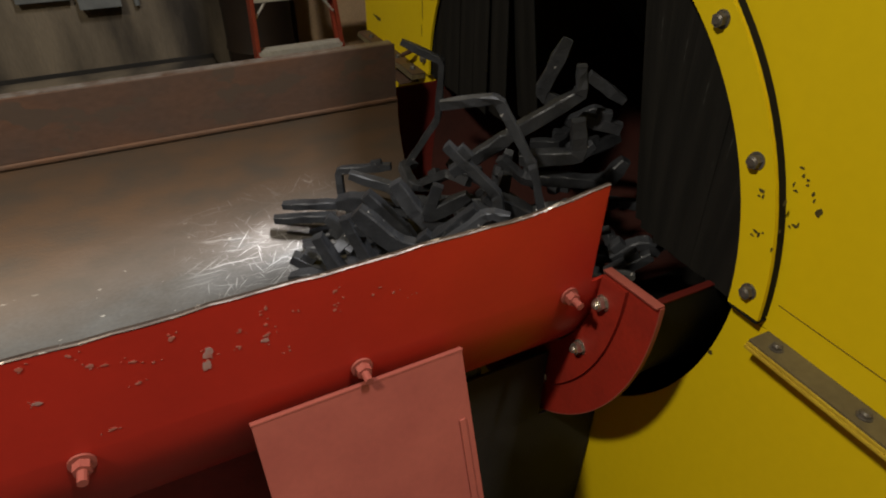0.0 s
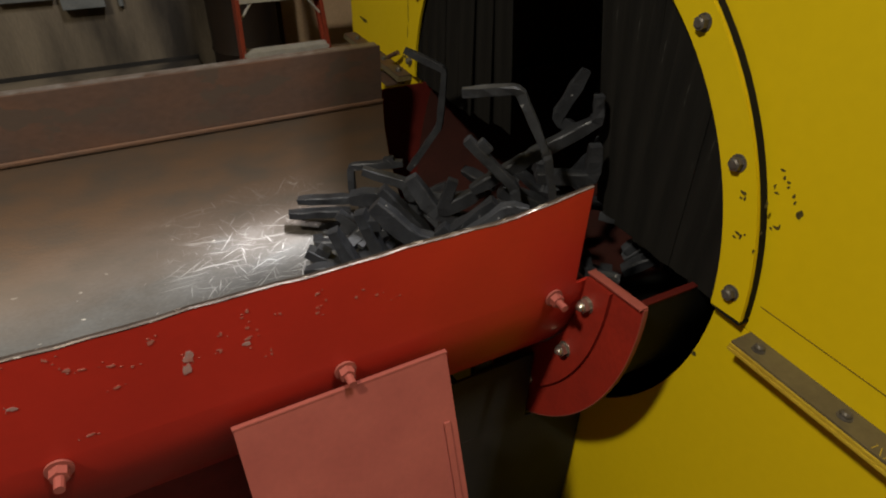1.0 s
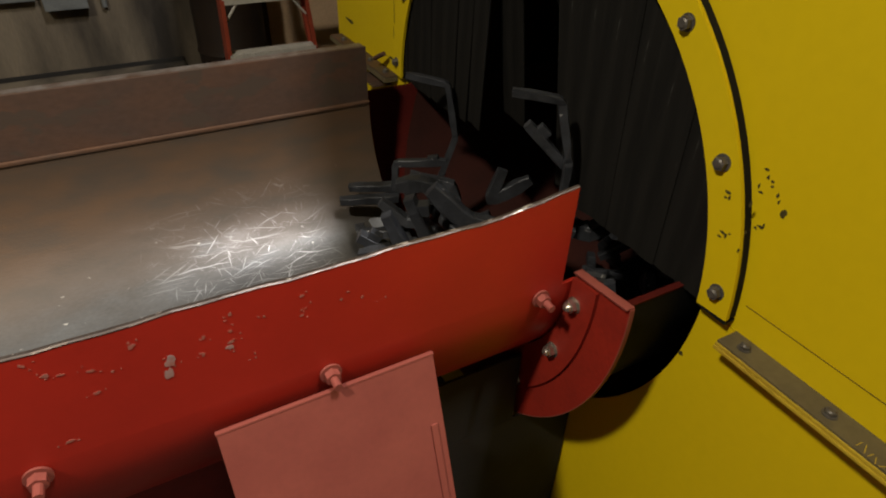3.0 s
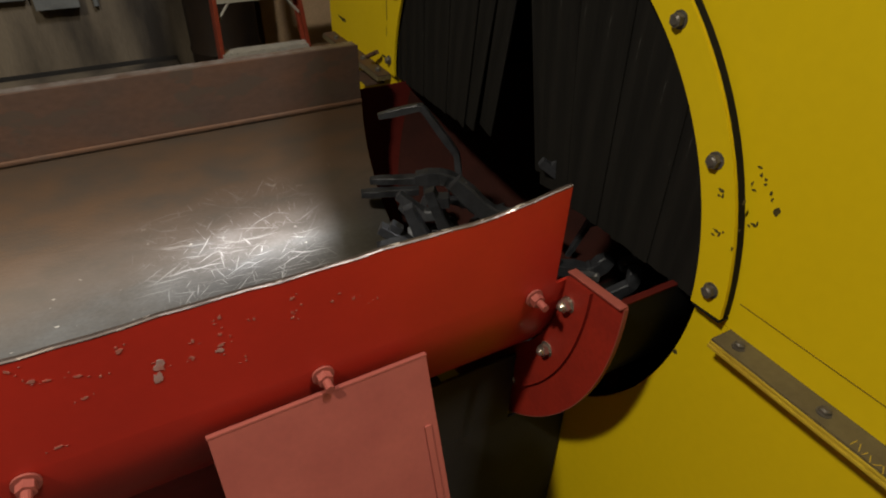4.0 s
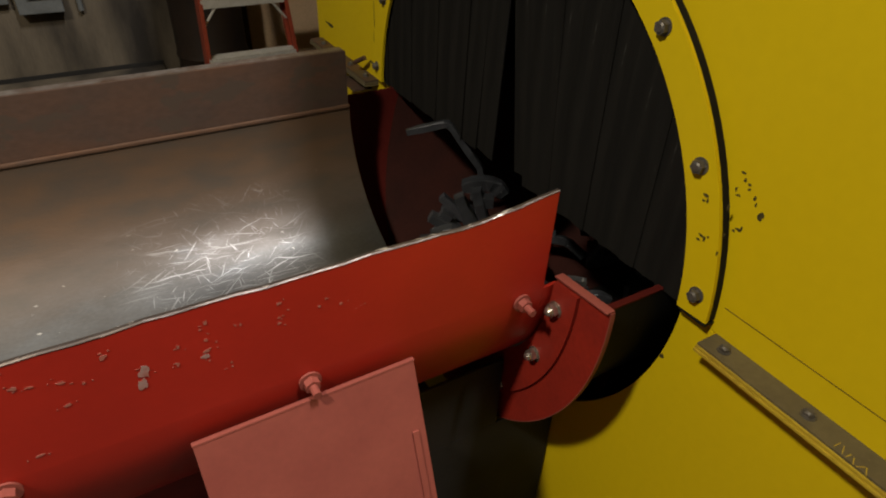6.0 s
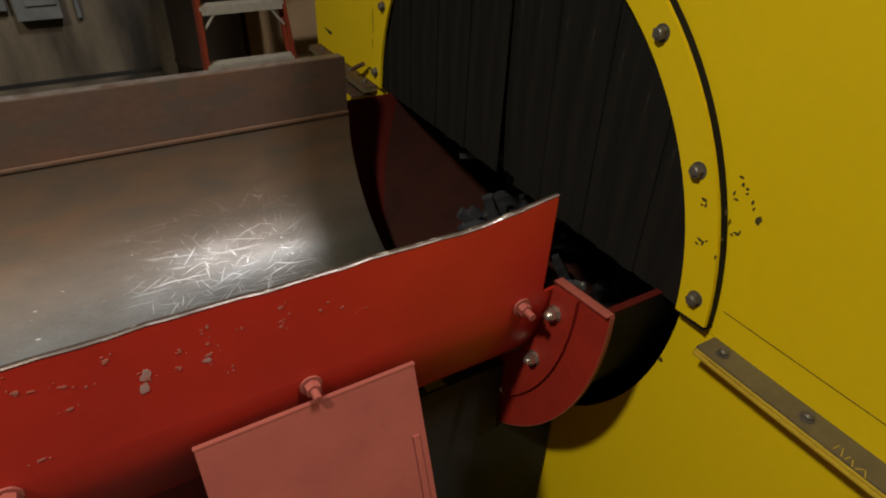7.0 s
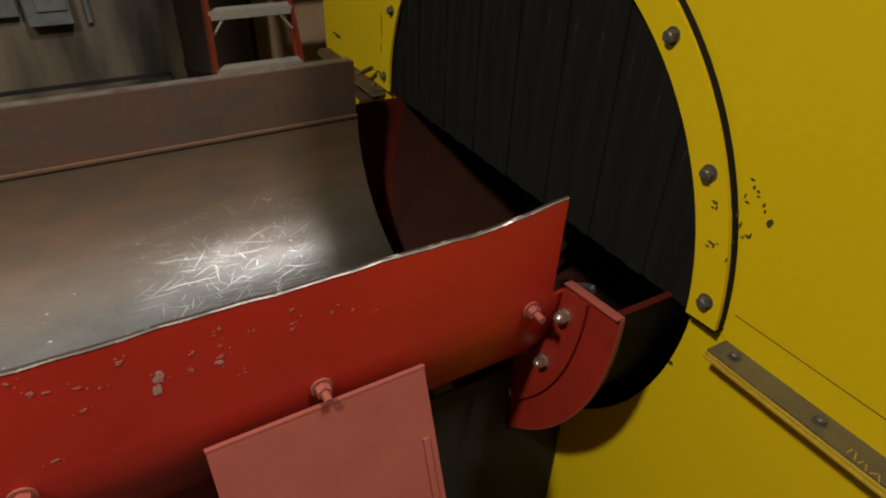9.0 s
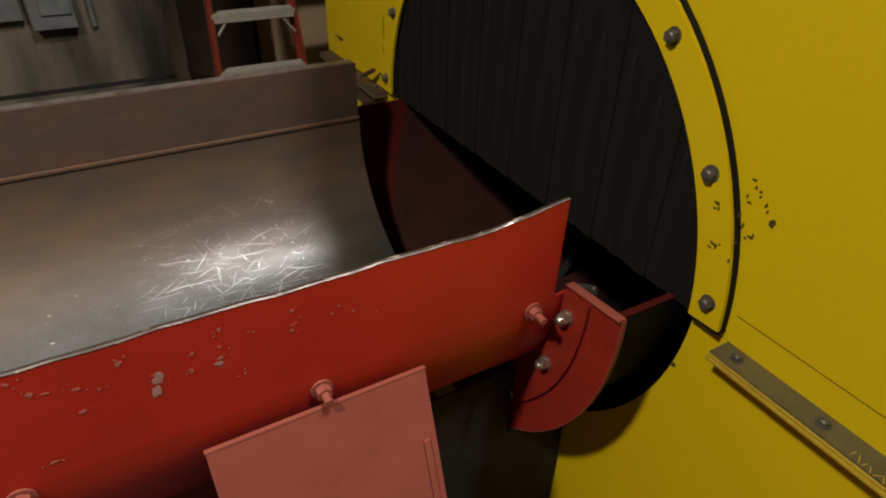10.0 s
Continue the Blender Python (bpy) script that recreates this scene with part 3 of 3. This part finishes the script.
part("joint_strip", box(-4.9, -0.4, 3.388, 3.3985, 0.2005, 0.228, 0.001), M_DARK, kerb, "thin dark strip along the wall")


# ---- chips and marks ----
def patch(name, axis, at, rx, rz, material, parent, rnd, label="", lift=0.0006):
    """A thin ragged flake, facing -y or -x."""
    bm = bmesh.new()
    n = 18
    raw = [rnd.uniform(0.25, 1.25) for _ in range(n)]
    ks = [(raw[i] + raw[i - 1] + 0.5 * raw[i - 2]) / 2.5 for i in range(n)]
    a, b = [], []
    for i in range(n):
        th = 2 * math.pi * i / n
        k = ks[i]
        u, v = rx * k * math.cos(th), rz * k * math.sin(th)
        for lst, o in ((a, -lift), (b, 0.0)):
            lst.append(bm.verts.new((at[0] + u, at[1] + o, at[2] + v) if axis == "y" else (at[0] + o, at[1] + u, at[2] + v)))
    bm.faces.new(a)
    bm.faces.new(b[::-1])
    for i in range(n):
        bm.faces.new((a[i], a[(i + 1) % n], b[(i + 1) % n], b[i]))
    return part(name, bm, material, parent, label)


rnd = random.Random(5)
near = [o for o in feeder.children if o.name.startswith("near_side")][0]
for x, z, rx, rz in ((-0.887, 1.014, 0.009, 0.012), (-0.893, 0.996, 0.008, 0.014), (-0.927, 1.062, 0.006, 0.004), (-0.807, 1.007, 0.008, 0.005), (-0.804, 1.017, 0.006, 0.003), (-0.802, 1.037, 0.004, 0.003),
                     (-0.797, 1.068, 0.003, 0.005), (-0.838, 1.041, 0.003, 0.005), (-0.844, 1.009, 0.004, 0.005), (-0.694, 1.063, 0.004, 0.003), (-0.698, 1.025, 0.004, 0.003), (-0.697, 1.036, 0.003, 0.002),
                     (-0.635, 1.033, 0.004, 0.003), (-0.600, 1.026, 0.003, 0.003), (-1.028, 1.056, 0.006, 0.003), (-1.012, 1.050, 0.004, 0.003), (-0.98, 1.042, 0.007, 0.003)):
    patch("paint_chip", "y", (x, -0.4973 - 0.0152 * (z - 0.899), z), rx, rz, M_CHIP if rx > 0.0075 else M_CHIP_RED, near, rnd, "pale bare chip in the red paint", 0.0004)
    for _ in range(2):
        u, v = x + rnd.uniform(-0.016, 0.016), z + rnd.uniform(-0.012, 0.012)
        patch("paint_chip", "y", (u, -0.4973 - 0.0152 * (v - 0.899), v), rnd.uniform(0.0008, 0.0028), rnd.uniform(0.0008, 0.002), M_CHIP_RED, near, rnd, "pale bare chip in the red paint", 0.0004)
for x, z, rx, rz in ((-0.984, 1.001, 0.006, 0.003), (-1.102, 1.019, 0.008, 0.004), (-1.100, 1.083, 0.006, 0.004), (-1.037, 0.928, 0.007, 0.003), (-1.046, 1.082, 0.004, 0.004), (-0.957, 1.03, 0.003, 0.003), (-0.752, 1.045, 0.002, 0.003), (-0.56, 1.01, 0.002, 0.002), (-0.775, 0.98, 0.002, 0.003)):
    patch("paint_chip", "y", (x, -0.4973 - 0.0152 * (z - 0.899), z), rx, rz, M_CHIP if rx > 0.0075 else M_CHIP_RED, near, rnd, "pale bare chip in the red paint", 0.0004)
    for _ in range(2):
        u, v = x + rnd.uniform(-0.016, 0.016), z + rnd.uniform(-0.012, 0.012)
        patch("paint_chip", "y", (u, -0.4973 - 0.0152 * (v - 0.899), v), rnd.uniform(0.0008, 0.0028), rnd.uniform(0.0008, 0.002), M_CHIP_RED, near, rnd, "pale bare chip in the red paint", 0.0004)
for y, z, rx, rz in ((-0.693, 1.201, 0.004, 0.002), (-0.700, 1.190, 0.002, 0.003), (-0.709, 1.186, 0.003, 0.002), (-0.712, 1.178, 0.002, 0.003), (-0.726, 1.17, 0.003, 0.004), (-0.731, 1.160, 0.002, 0.003), (-0.746, 1.146, 0.006, 0.007),
                     (-0.690, 1.170, 0.002, 0.006), (-0.697, 1.160, 0.004, 0.002), (-0.717, 1.104, 0.005, 0.002), (-0.722, 1.110, 0.002, 0.005), (-0.71, 1.098, 0.003, 0.002)):
    patch("paint_scuff", "x", (-0.0002, y + 0.009, z - 0.009), rx * 1.3, rz * 1.3, M_MARK, machine, rnd, "black scuff on the yellow paint", 0.0008)
for y, z, rx, rz in ((-0.651, 1.139, 0.005, 0.003), (-0.656, 1.130, 0.002, 0.005), (-0.648, 1.128, 0.003, 0.002), (-0.665, 1.066, 0.006, 0.002), (-0.672, 1.062, 0.002, 0.005), (-0.660, 1.056, 0.004, 0.002), (-0.678, 1.07, 0.002, 0.002), (-0.695, 1.14, 0.002, 0.006), (-0.704, 1.09, 0.0015, 0.004), (-0.703, 1.05, 0.002, 0.005)):
    patch("paint_scuff", "x", (-0.0282, y, z), rx * 1.3, rz * 1.3, M_MARK, ring, rnd, "black scuff on the yellow paint", 0.0008)
for y, z, rx, rz in ((0.765, 1.10, 0.0025, 0.05), (0.772, 1.02, 0.002, 0.03), (0.80, 0.93, 0.02, 0.006), (0.86, 0.925, 0.03, 0.005), (1.20, 0.96, 0.05, 0.008)):
    patch("paint_scuff", "x", (-0.0002, y, z), rx, rz, M_MARK, machine, rnd, "black scuff on the yellow paint", 0.0008)
patch("paint_scuff", "x", (-0.0002, -0.6455, 0.744), 0.007, 0.006, M_MARK, machine, rnd, "black scuff on the yellow paint", 0.0008)
for k in range(6):
    part("flange_scratch", box(-rnd.uniform(0.003, 0.010), 0.008, -0.0006, 0.0008, 0, 0.0005, 0.0, pose(-0.044 + rnd.uniform(-0.004, 0.006), -0.998 - 0.010 * k, ZJ + 0.0002, 0, 0, rnd.uniform(20, 60) if k % 2 else rnd.uniform(-40, -5))), M_YEDGE, machine, "yellow scratch on the flange")
# bracket and stains at the far joint
part("far_bracket", box(-0.075, -0.0005, 0.80, 0.95, 0.83, 0.836, 0.002, Matrix.Translation((0, 0, 0))), M_RUST, machine, "rusty bracket at the joint")
part("far_clip", disc(bmesh.new(), 0.008, 0.07, Matrix.Translation((-0.04, 0.86, 0.916)) @ pose(0, 0, 0, 60, 20, 0), 10), M_RUST, machine, "rusty loose clip on the flange")

# ---- steel castings sliding through the trough ----
YAW = -32


def bar_mesh(segs, w, d, rnd, name="casting"):
    """A bent bar: segments of (length, heading in degrees) in the local xz plane, w wide, d deep, rounded bends, rough forged skin."""
    pts = []
    p = Vector((0.0, 0.0))
    for i, (length, a) in enumerate(segs):
        dv = Vector((math.cos(radians(a)), math.sin(radians(a))))
        nxt = segs[i + 1][1] if i + 1 < len(segs) else a
        prv = segs[i - 1][1] if i else a
        r0 = min(0.3 * length, 0.5 * w) if i else 0.0
        r1 = min(0.3 * length, 0.5 * w) if i + 1 < len(segs) else 0.0
        n = max(2, int((length - r0 - r1) / 0.03))
        for k in range(n + 1):
            pts.append((p + dv * (r0 + (length - r0 - r1) * k / n), a))
        p = p + dv * length
        if r1:
            pts.append((p - dv * r1 * 0.3 + Vector((math.cos(radians(nxt)), math.sin(radians(nxt)))) * r1 * 0.3, (a + nxt) / 2))
    bm = bmesh.new()
    rings = []
    bulge = rnd.uniform(0.9, 1.25)
    for i, (q0, a) in enumerate(pts):
        nrm = Vector((-math.sin(radians(a)), math.cos(radians(a))))
        f = i / (len(pts) - 1)
        end = 0.82 if i in (0, len(pts) - 1) else 1.0
        ww = w * (1 + rnd.uniform(-0.13, 0.13)) * 0.5 * end * (1 + (bulge - 1) * f)
        dd = d * (1 + rnd.uniform(-0.09, 0.09)) * 0.5 * end
        ring = []
        for u, v in ((-1, -0.8), (-1, 0.8), (-0.82, 1), (0.82, 1), (1, 0.8), (1, -0.8), (0.82, -1), (-0.82, -1)):
            q = q0 + nrm * (u * ww)
            ring.append(bm.verts.new((q.x + rnd.uniform(-.0016, .0016), v * dd + rnd.uniform(-.0016, .0016), q.y + rnd.uniform(-.0016, .0016))))
        rings.append(ring)
    for r, s2 in zip(rings, rings[1:]):
        for k in range(8):
            bm.faces.new((r[k], r[(k + 1) % 8], s2[(k + 1) % 8], s2[k]))
    for r, sgn, a in ((rings[0], -1, segs[0][1]), (rings[-1], 1, segs[-1][1])):
        f = bm.faces.new(r)
        bmesh.ops.inset_region(bm, faces=[f], thickness=min(w, d) * 0.16)
        bmesh.ops.translate(bm, verts=f.verts, vec=(math.cos(radians(a)) * sgn * 0.003, 0, math.sin(radians(a)) * sgn * 0.003))
    if rnd.random() < 0.65 and len(segs) < 3:
        # a lug cast on at one end
        q0, a = pts[rnd.choice((1, -2))]
        up = rnd.choice((-1, 1)) * w * 0.55
        m = Matrix.Translation((q0.x - math.sin(radians(a)) * up, 0, q0.y + math.cos(radians(a)) * up)) @ pose(0, 0, 0, 0, -a + rnd.uniform(-15, 15), 0)
        block(bm, -0.016, 0.016, -d * 0.42, d * 0.42, -w * 0.55, w * 0.55, 0.003, m)
    bmesh.ops.recalc_face_normals(bm, faces=bm.faces)
    me = bpy.data.meshes.new(name)
    bm.to_mesh(me)
    bm.free()
    me.materials.append(M_CAST)
    return me


CASTINGS = []          # object, x, y, z, yaw, pitch, roll, rate
SLIDE = [(0, 0), (0.5, 0.04), (1, 0.08), (1.5, 0.124), (2, 0.17), (2.5, 0.215), (3, 0.26), (3.5, 0.30), (4, 0.342), (4.5, 0.388), (5, 0.438), (5.5, 0.488), (6, 0.535), (6.5, 0.585), (7, 0.635), (7.5, 0.69), (8, 0.745), (8.5, 0.80), (9, 0.855), (9.5, 0.91), (10, 0.965)]
LABELS = ("dark grey bent steel casting with a rough scaled skin", "dull grey hooked steel casting lying in the pile", "grey steel casting with worn paler edges")


def casting(x, y, z, segs, w=0.03, d=0.03, yaw=YAW, pitch=0.0, roll=0.0, rate=1.0, label="", mesh=None, edge=-0.23, deep=0.40):
    rnd = random.Random(len(CASTINGS) + 7)
    ob = new("casting", mesh or bar_mesh(segs, w, d, rnd))
    tagged(ob, label or LABELS[len(CASTINGS) % 3], "casting", "castings in the feeder trough")
    CASTINGS.append((ob, x, y, z, yaw, pitch, roll, rate, edge, deep))
    return ob


hook_e = casting(-0.225, 0.33, 1.14, [(0.119, -24), (0.166, -94), (0.177, -121)], 0.019, 0.020, label="long thin hooked steel casting standing on the pile")
hook_t = casting(-0.392, -0.25, 1.209, [(0.102, 9), (0.145, -60), (0.15, -74)], 0.018, 0.021, label="tall hooked steel casting standing out of the pile")
casting(-0.07, -0.18, 1.267, [(0.125, -110), (0.062, -22)], 0.030, 0.02)
casting(-0.10, -0.274, 1.244, [(0.052, -82), (0.171, -144), (0.15, -142)], 0.026, 0.03)
casting(-0.03, -0.22, 1.198, [(0.09, -32)], 0.024, 0.025)
casting(-0.05, -0.237, 1.114, [(0.085, -13)], 0.028, 0.03)
casting(-0.12, -0.313, 1.151, [(0.075, -82), (0.12, -173)], 0.032, 0.03)
casting(-0.355, -0.20, 1.097, [(0.15, -45), (0.08, -80)], 0.024, 0.022, rate=1.04, edge=-0.08)
casting(-0.444, 0.30, 0.716, [(0.10, 90), (0.15, 8)], 0.020, 0.02, rate=0.98)
casting(-0.503, 0.12, 0.825, [(0.085, 8), (0.05, -50)], 0.04, 0.04, rate=0.95, edge=-0.10, deep=0.10)
casting(-0.541, -0.15, 0.961, [(0.105, -45), (0.10, -14)], 0.040, 0.03, rate=0.95)
casting(-0.400, -0.02, 0.928, [(0.095, -58), (0.08, -25)], 0.036, 0.035)
casting(-0.317, -0.08, 0.931, [(0.094, -107), (0.12, 35)], 0.030, 0.03, edge=-0.08)
casting(-0.429, -0.22, 0.871, [(0.165, 43)], 0.026, 0.03)
casting(-0.416, -0.27, 0.895, [(0.15, 44), (0.04, -10)], 0.022, 0.025)
casting(-0.605, 0.350, 0.715, [(0.16, 0)], 0.022, 0.03, yaw=-22, rate=1.12)
casting(-0.638, 0.325, 0.690, [(0.17, 0)], 0.022, 0.03, yaw=-20, rate=1.1)
casting(-0.620, -0.10, 0.888, [(0.12, -65), (0.08, -100)], 0.030, 0.03, rate=0.9, edge=-0.10, deep=0.10)
casting(-0.669, -0.05, 0.816, [(0.075, -26), (0.06, -80)], 0.028, 0.03, rate=0.9, edge=-0.10, deep=0.10)
casting(-0.690, -0.10, 0.80, [(0.06, 10), (0.08, -60)], 0.026, 0.03, rate=0.9, edge=-0.10, deep=0.10)
casting(-0.449, 0.05, 0.871, [(0.17, -47)], 0.030, 0.035)
casting(-0.523, 0.0, 0.854, [(0.13, -70), (0.06, -20)], 0.036, 0.04, rate=0.94, edge=-0.10, deep=0.10)
casting(-0.257, -0.20, 0.957, [(0.13, -27), (0.06, 30)], 0.040, 0.04, edge=-0.08)
casting(-0.153, -0.12, 0.942, [(0.09, -99)], 0.028, 0.03)
casting(-0.17, -0.43, 1.10, [(0.09, -124)], 0.026, 0.03)
casting(-0.10, -0.168, 0.946, [(0.16, -1), (0.07, 60)], 0.032, 0.035)
casting(-0.442, 0.20, 0.851, [(0.12, -15), (0.05, -70)], 0.028, 0.03)
casting(-0.52, 0.19, 0.74, [(0.10, -40), (0.06, 20)], 0.03, 0.03, rate=0.93, edge=-0.10, deep=0.10)
casting(-0.02, -0.38, 0.829, [(0.065, 42), (0.05, -20)], 0.03, 0.03)
casting(-0.07, -0.42, 0.826, [(0.10, 35)], 0.026, 0.03, rate=1.1)
casting(-0.25, -0.42, 0.80, [(0.10, 20), (0.05, 80)], 0.03, 0.03, rate=1.1)
casting(-0.36, -0.40, 0.78, [(0.09, -10), (0.06, 60)], 0.03, 0.03, rate=1.1)

# scraps left on the flange
for sx, sy, sz, ry in ((-0.138, -0.515, 0.916, 8),):
    sc = tagged(new("scrap_piece", bar_mesh([(0.030, 0)], 0.012, 0.018, random.Random(3))), "small grey steel scrap caught on the chute flange", "scrap", "scraps on the flange")
    sc.matrix_world = pose(sx, sy, sz, 0, ry, -30)

# the body of the pile
rnd = random.Random(21)
KINDS = [bar_mesh(sg, w, d, random.Random(i)) for i, (sg, w, d) in enumerate((
    ([(0.07, 10), (0.11, -60)], 0.030, 0.028), ([(0.12, 0)], 0.034, 0.03), ([(0.05, 80), (0.10, 0), (0.05, -70)], 0.026, 0.026),
    ([(0.09, 20), (0.06, 100)], 0.032, 0.03), ([(0.06, -40), (0.09, 30)], 0.036, 0.026), ([(0.10, 0), (0.08, -35)], 0.026, 0.03)))]


def pan_floor(y):
    return 0.90 - 0.402 * math.sqrt(max(0.0, 1 - (y / 0.48) ** 2))


def pile_top(x, y):
    steps = ((-0.68, 0.54), (-0.58, 0.60), (-0.45, 0.72), (-0.30, 0.83), (-0.10, 0.90), (0.10, 0.95), (0.40, 0.75))
    for (xa, za), (xb, zb) in zip(steps, steps[1:]):
        if xa <= x <= xb:
            return za + (zb - za) * (x - xa) / (xb - xa) - 0.9 * max(0, y) ** 2
    return 0.5


made = 0
while made < 66:
    x, y = rnd.uniform(-0.52, 0.35), rnd.uniform(-0.36, 0.34)
    lo = (pan_floor(y) + 0.03) if x < -0.2 else CC - math.sqrt(0.6 ** 2 - y * y) + 0.04
    hi = pile_top(x, y) - 0.03
    if hi < lo:
        continue
    z = lo + (hi - lo) * rnd.random() ** 0.5
    casting(x, y, z, None, yaw=rnd.uniform(0, 360), pitch=rnd.uniform(-40, 40), roll=rnd.uniform(-90, 90), rate=0.93 + 0.1 * rnd.random(), mesh=KINDS[made % 6])
    made += 1


def motions():
    # pieces creep along the trough, tip over its end and go in under the curtain
    for n, (ob, x, y, z, yaw, pitch, roll, rate, edge, most) in enumerate(CASTINGS):
        if ob is hook_e:
            rows = []
            for t, px, py, pz, turn in ((0, -0.225, 0.33, 1.14, 0), (0.5, -0.210, 0.33, 1.132, 0), (1, -0.172, 0.33, 1.115, 0), (1.5, -0.160, 0.33, 1.099, 0), (2, -0.110, 0.39, 1.064, 1),
                                        (2.5, -0.042, 0.435, 1.035, 3), (3.0, -0.11, 0.36, 1.03, 14), (3.5, -0.20, 0.28, 1.0, 32), (4, -0.225, 0.25, 0.965, 40), (4.5, -0.219, 0.25, 0.959, 41),
                                        (5, -0.201, 0.25, 0.946, 42), (5.5, -0.162, 0.25, 0.932, 42), (6, -0.10, 0.25, 0.91, 40), (6.5, -0.01, 0.25, 0.87, 36), (7, 0.08, 0.24, 0.82, 30), (7.5, 0.15, 0.24, 0.76, 25), (8, 0.2, 0.22, 0.70, 20), (10, 0.35, 0.2, 0.60, 10)):
                rows.append((t, pose(px, py, pz, 0, 0, YAW) @ pose(0, 0, 0, 0, -turn, 0)))
            walk(ob, rows)
            continue
        if ob is hook_t:
            walk(ob, [(t, pose(px, py, pz, 0, 0, YAW) @ pose(0, 0, 0, 0, -turn, 0)) for t, px, py, pz, turn in (
                (0, -0.392, -0.25, 1.211, 0), (0.5, -0.357, -0.25, 1.219, -1), (1, -0.313, -0.25, 1.225, -3), (1.5, -0.268, -0.25, 1.232, -6), (2, -0.227, -0.25, 1.234, -9),
                (2.5, -0.196, -0.25, 1.224, -12), (3, -0.13, -0.20, 1.18, -17), (3.5, 0.02, -0.12, 1.05, -26), (4, 0.22, -0.06, 0.88, -36), (5, 0.55, 0, 0.66, -42), (10, 1.3, 0, 0.58, -45))])
            continue
        rn = random.Random(n)
        sway, fall = rn.uniform(-4, 4), rn.uniform(-35, 35)
        deep = max(0.0, z - (CC - math.sqrt(max(0.02, 0.56 ** 2 - y * y))) - 0.06)
        deep = min(deep, most if x < -0.16 else 0.5)
        late = 1.0 if x < -0.16 else 0.0
        rows = []
        for t, s in SLIDE:
            xx = x + s * rate
            k = ease((xx - edge) / 0.22) * late
            if x >= -0.16:
                k = ease((s - 0.05) / 0.12)
                xx += 0.35 * s
            xx = min(1.95, xx + 2.5 * max(0.0, xx - 0.12))
            rows.append((t, pose(xx, y * (1 - 0.25 * k), z - deep * k, roll, 0, yaw + 0.4 * sway * math.sin(2.2 * t + n)) @ pose(0, 0, 0, 0, pitch + sway * math.sin(1.7 * t + n) * 0.4 + fall * k, 0)))
        walk(ob, rows)
    # strips over the pile are pushed inwards and aside, and hang straight again behind it
    # time, the gap's two sides, lean of the strips in it, swing of those on its far and near side
    GAP = ((0, -0.20, 0.13, 48, 0, 12), (0.8, -0.15, 0.12, 48, 0, 11), (1.5, -0.10, 0.12, 48, 1, 9), (2.5, -0.08, 0.10, 46, 3, 8), (3.2, -0.05, 0.03, 26, 9, 8), (4, -0.02, -0.02, 6, 14, 9),
           (4.8, -0.02, -0.02, 5, 11, 9), (5.5, -0.01, -0.01, 4, 8, 8), (6.2, -0.04, -0.04, 3, 3, 5), (7, -0.06, -0.06, 2, 0.5, 1.6), (8, -0.06, -0.06, 0.5, 0, 0), (10, -0.06, -0.06, 0, 0, 0))
    for n, ob in enumerate(STRIPS):
        y = ob.location.y
        rn = random.Random(100 + n)
        still = rn.uniform(-0.15, 0.15)
        rows = []
        for t, lo, hi, lean, far, close in GAP:
            out = max(lo - y, y - hi, 0.0)
            a = lean * (1 - ease(out / 0.07)) + 0.10 * lean * math.exp(-(out / 0.16) ** 2) * (out > 0)
            b = far * math.exp(-((y - hi) / 0.26) ** 2) if y > hi else -close * math.exp(-((y - lo) / 0.20) ** 2) if y < lo else 0.0
            rows.append((t, pose(*ob.location, b, -a, still + 0.03 * a * math.sin(7 * y + 0.8 * t))))
        walk(ob, rows)

motions()
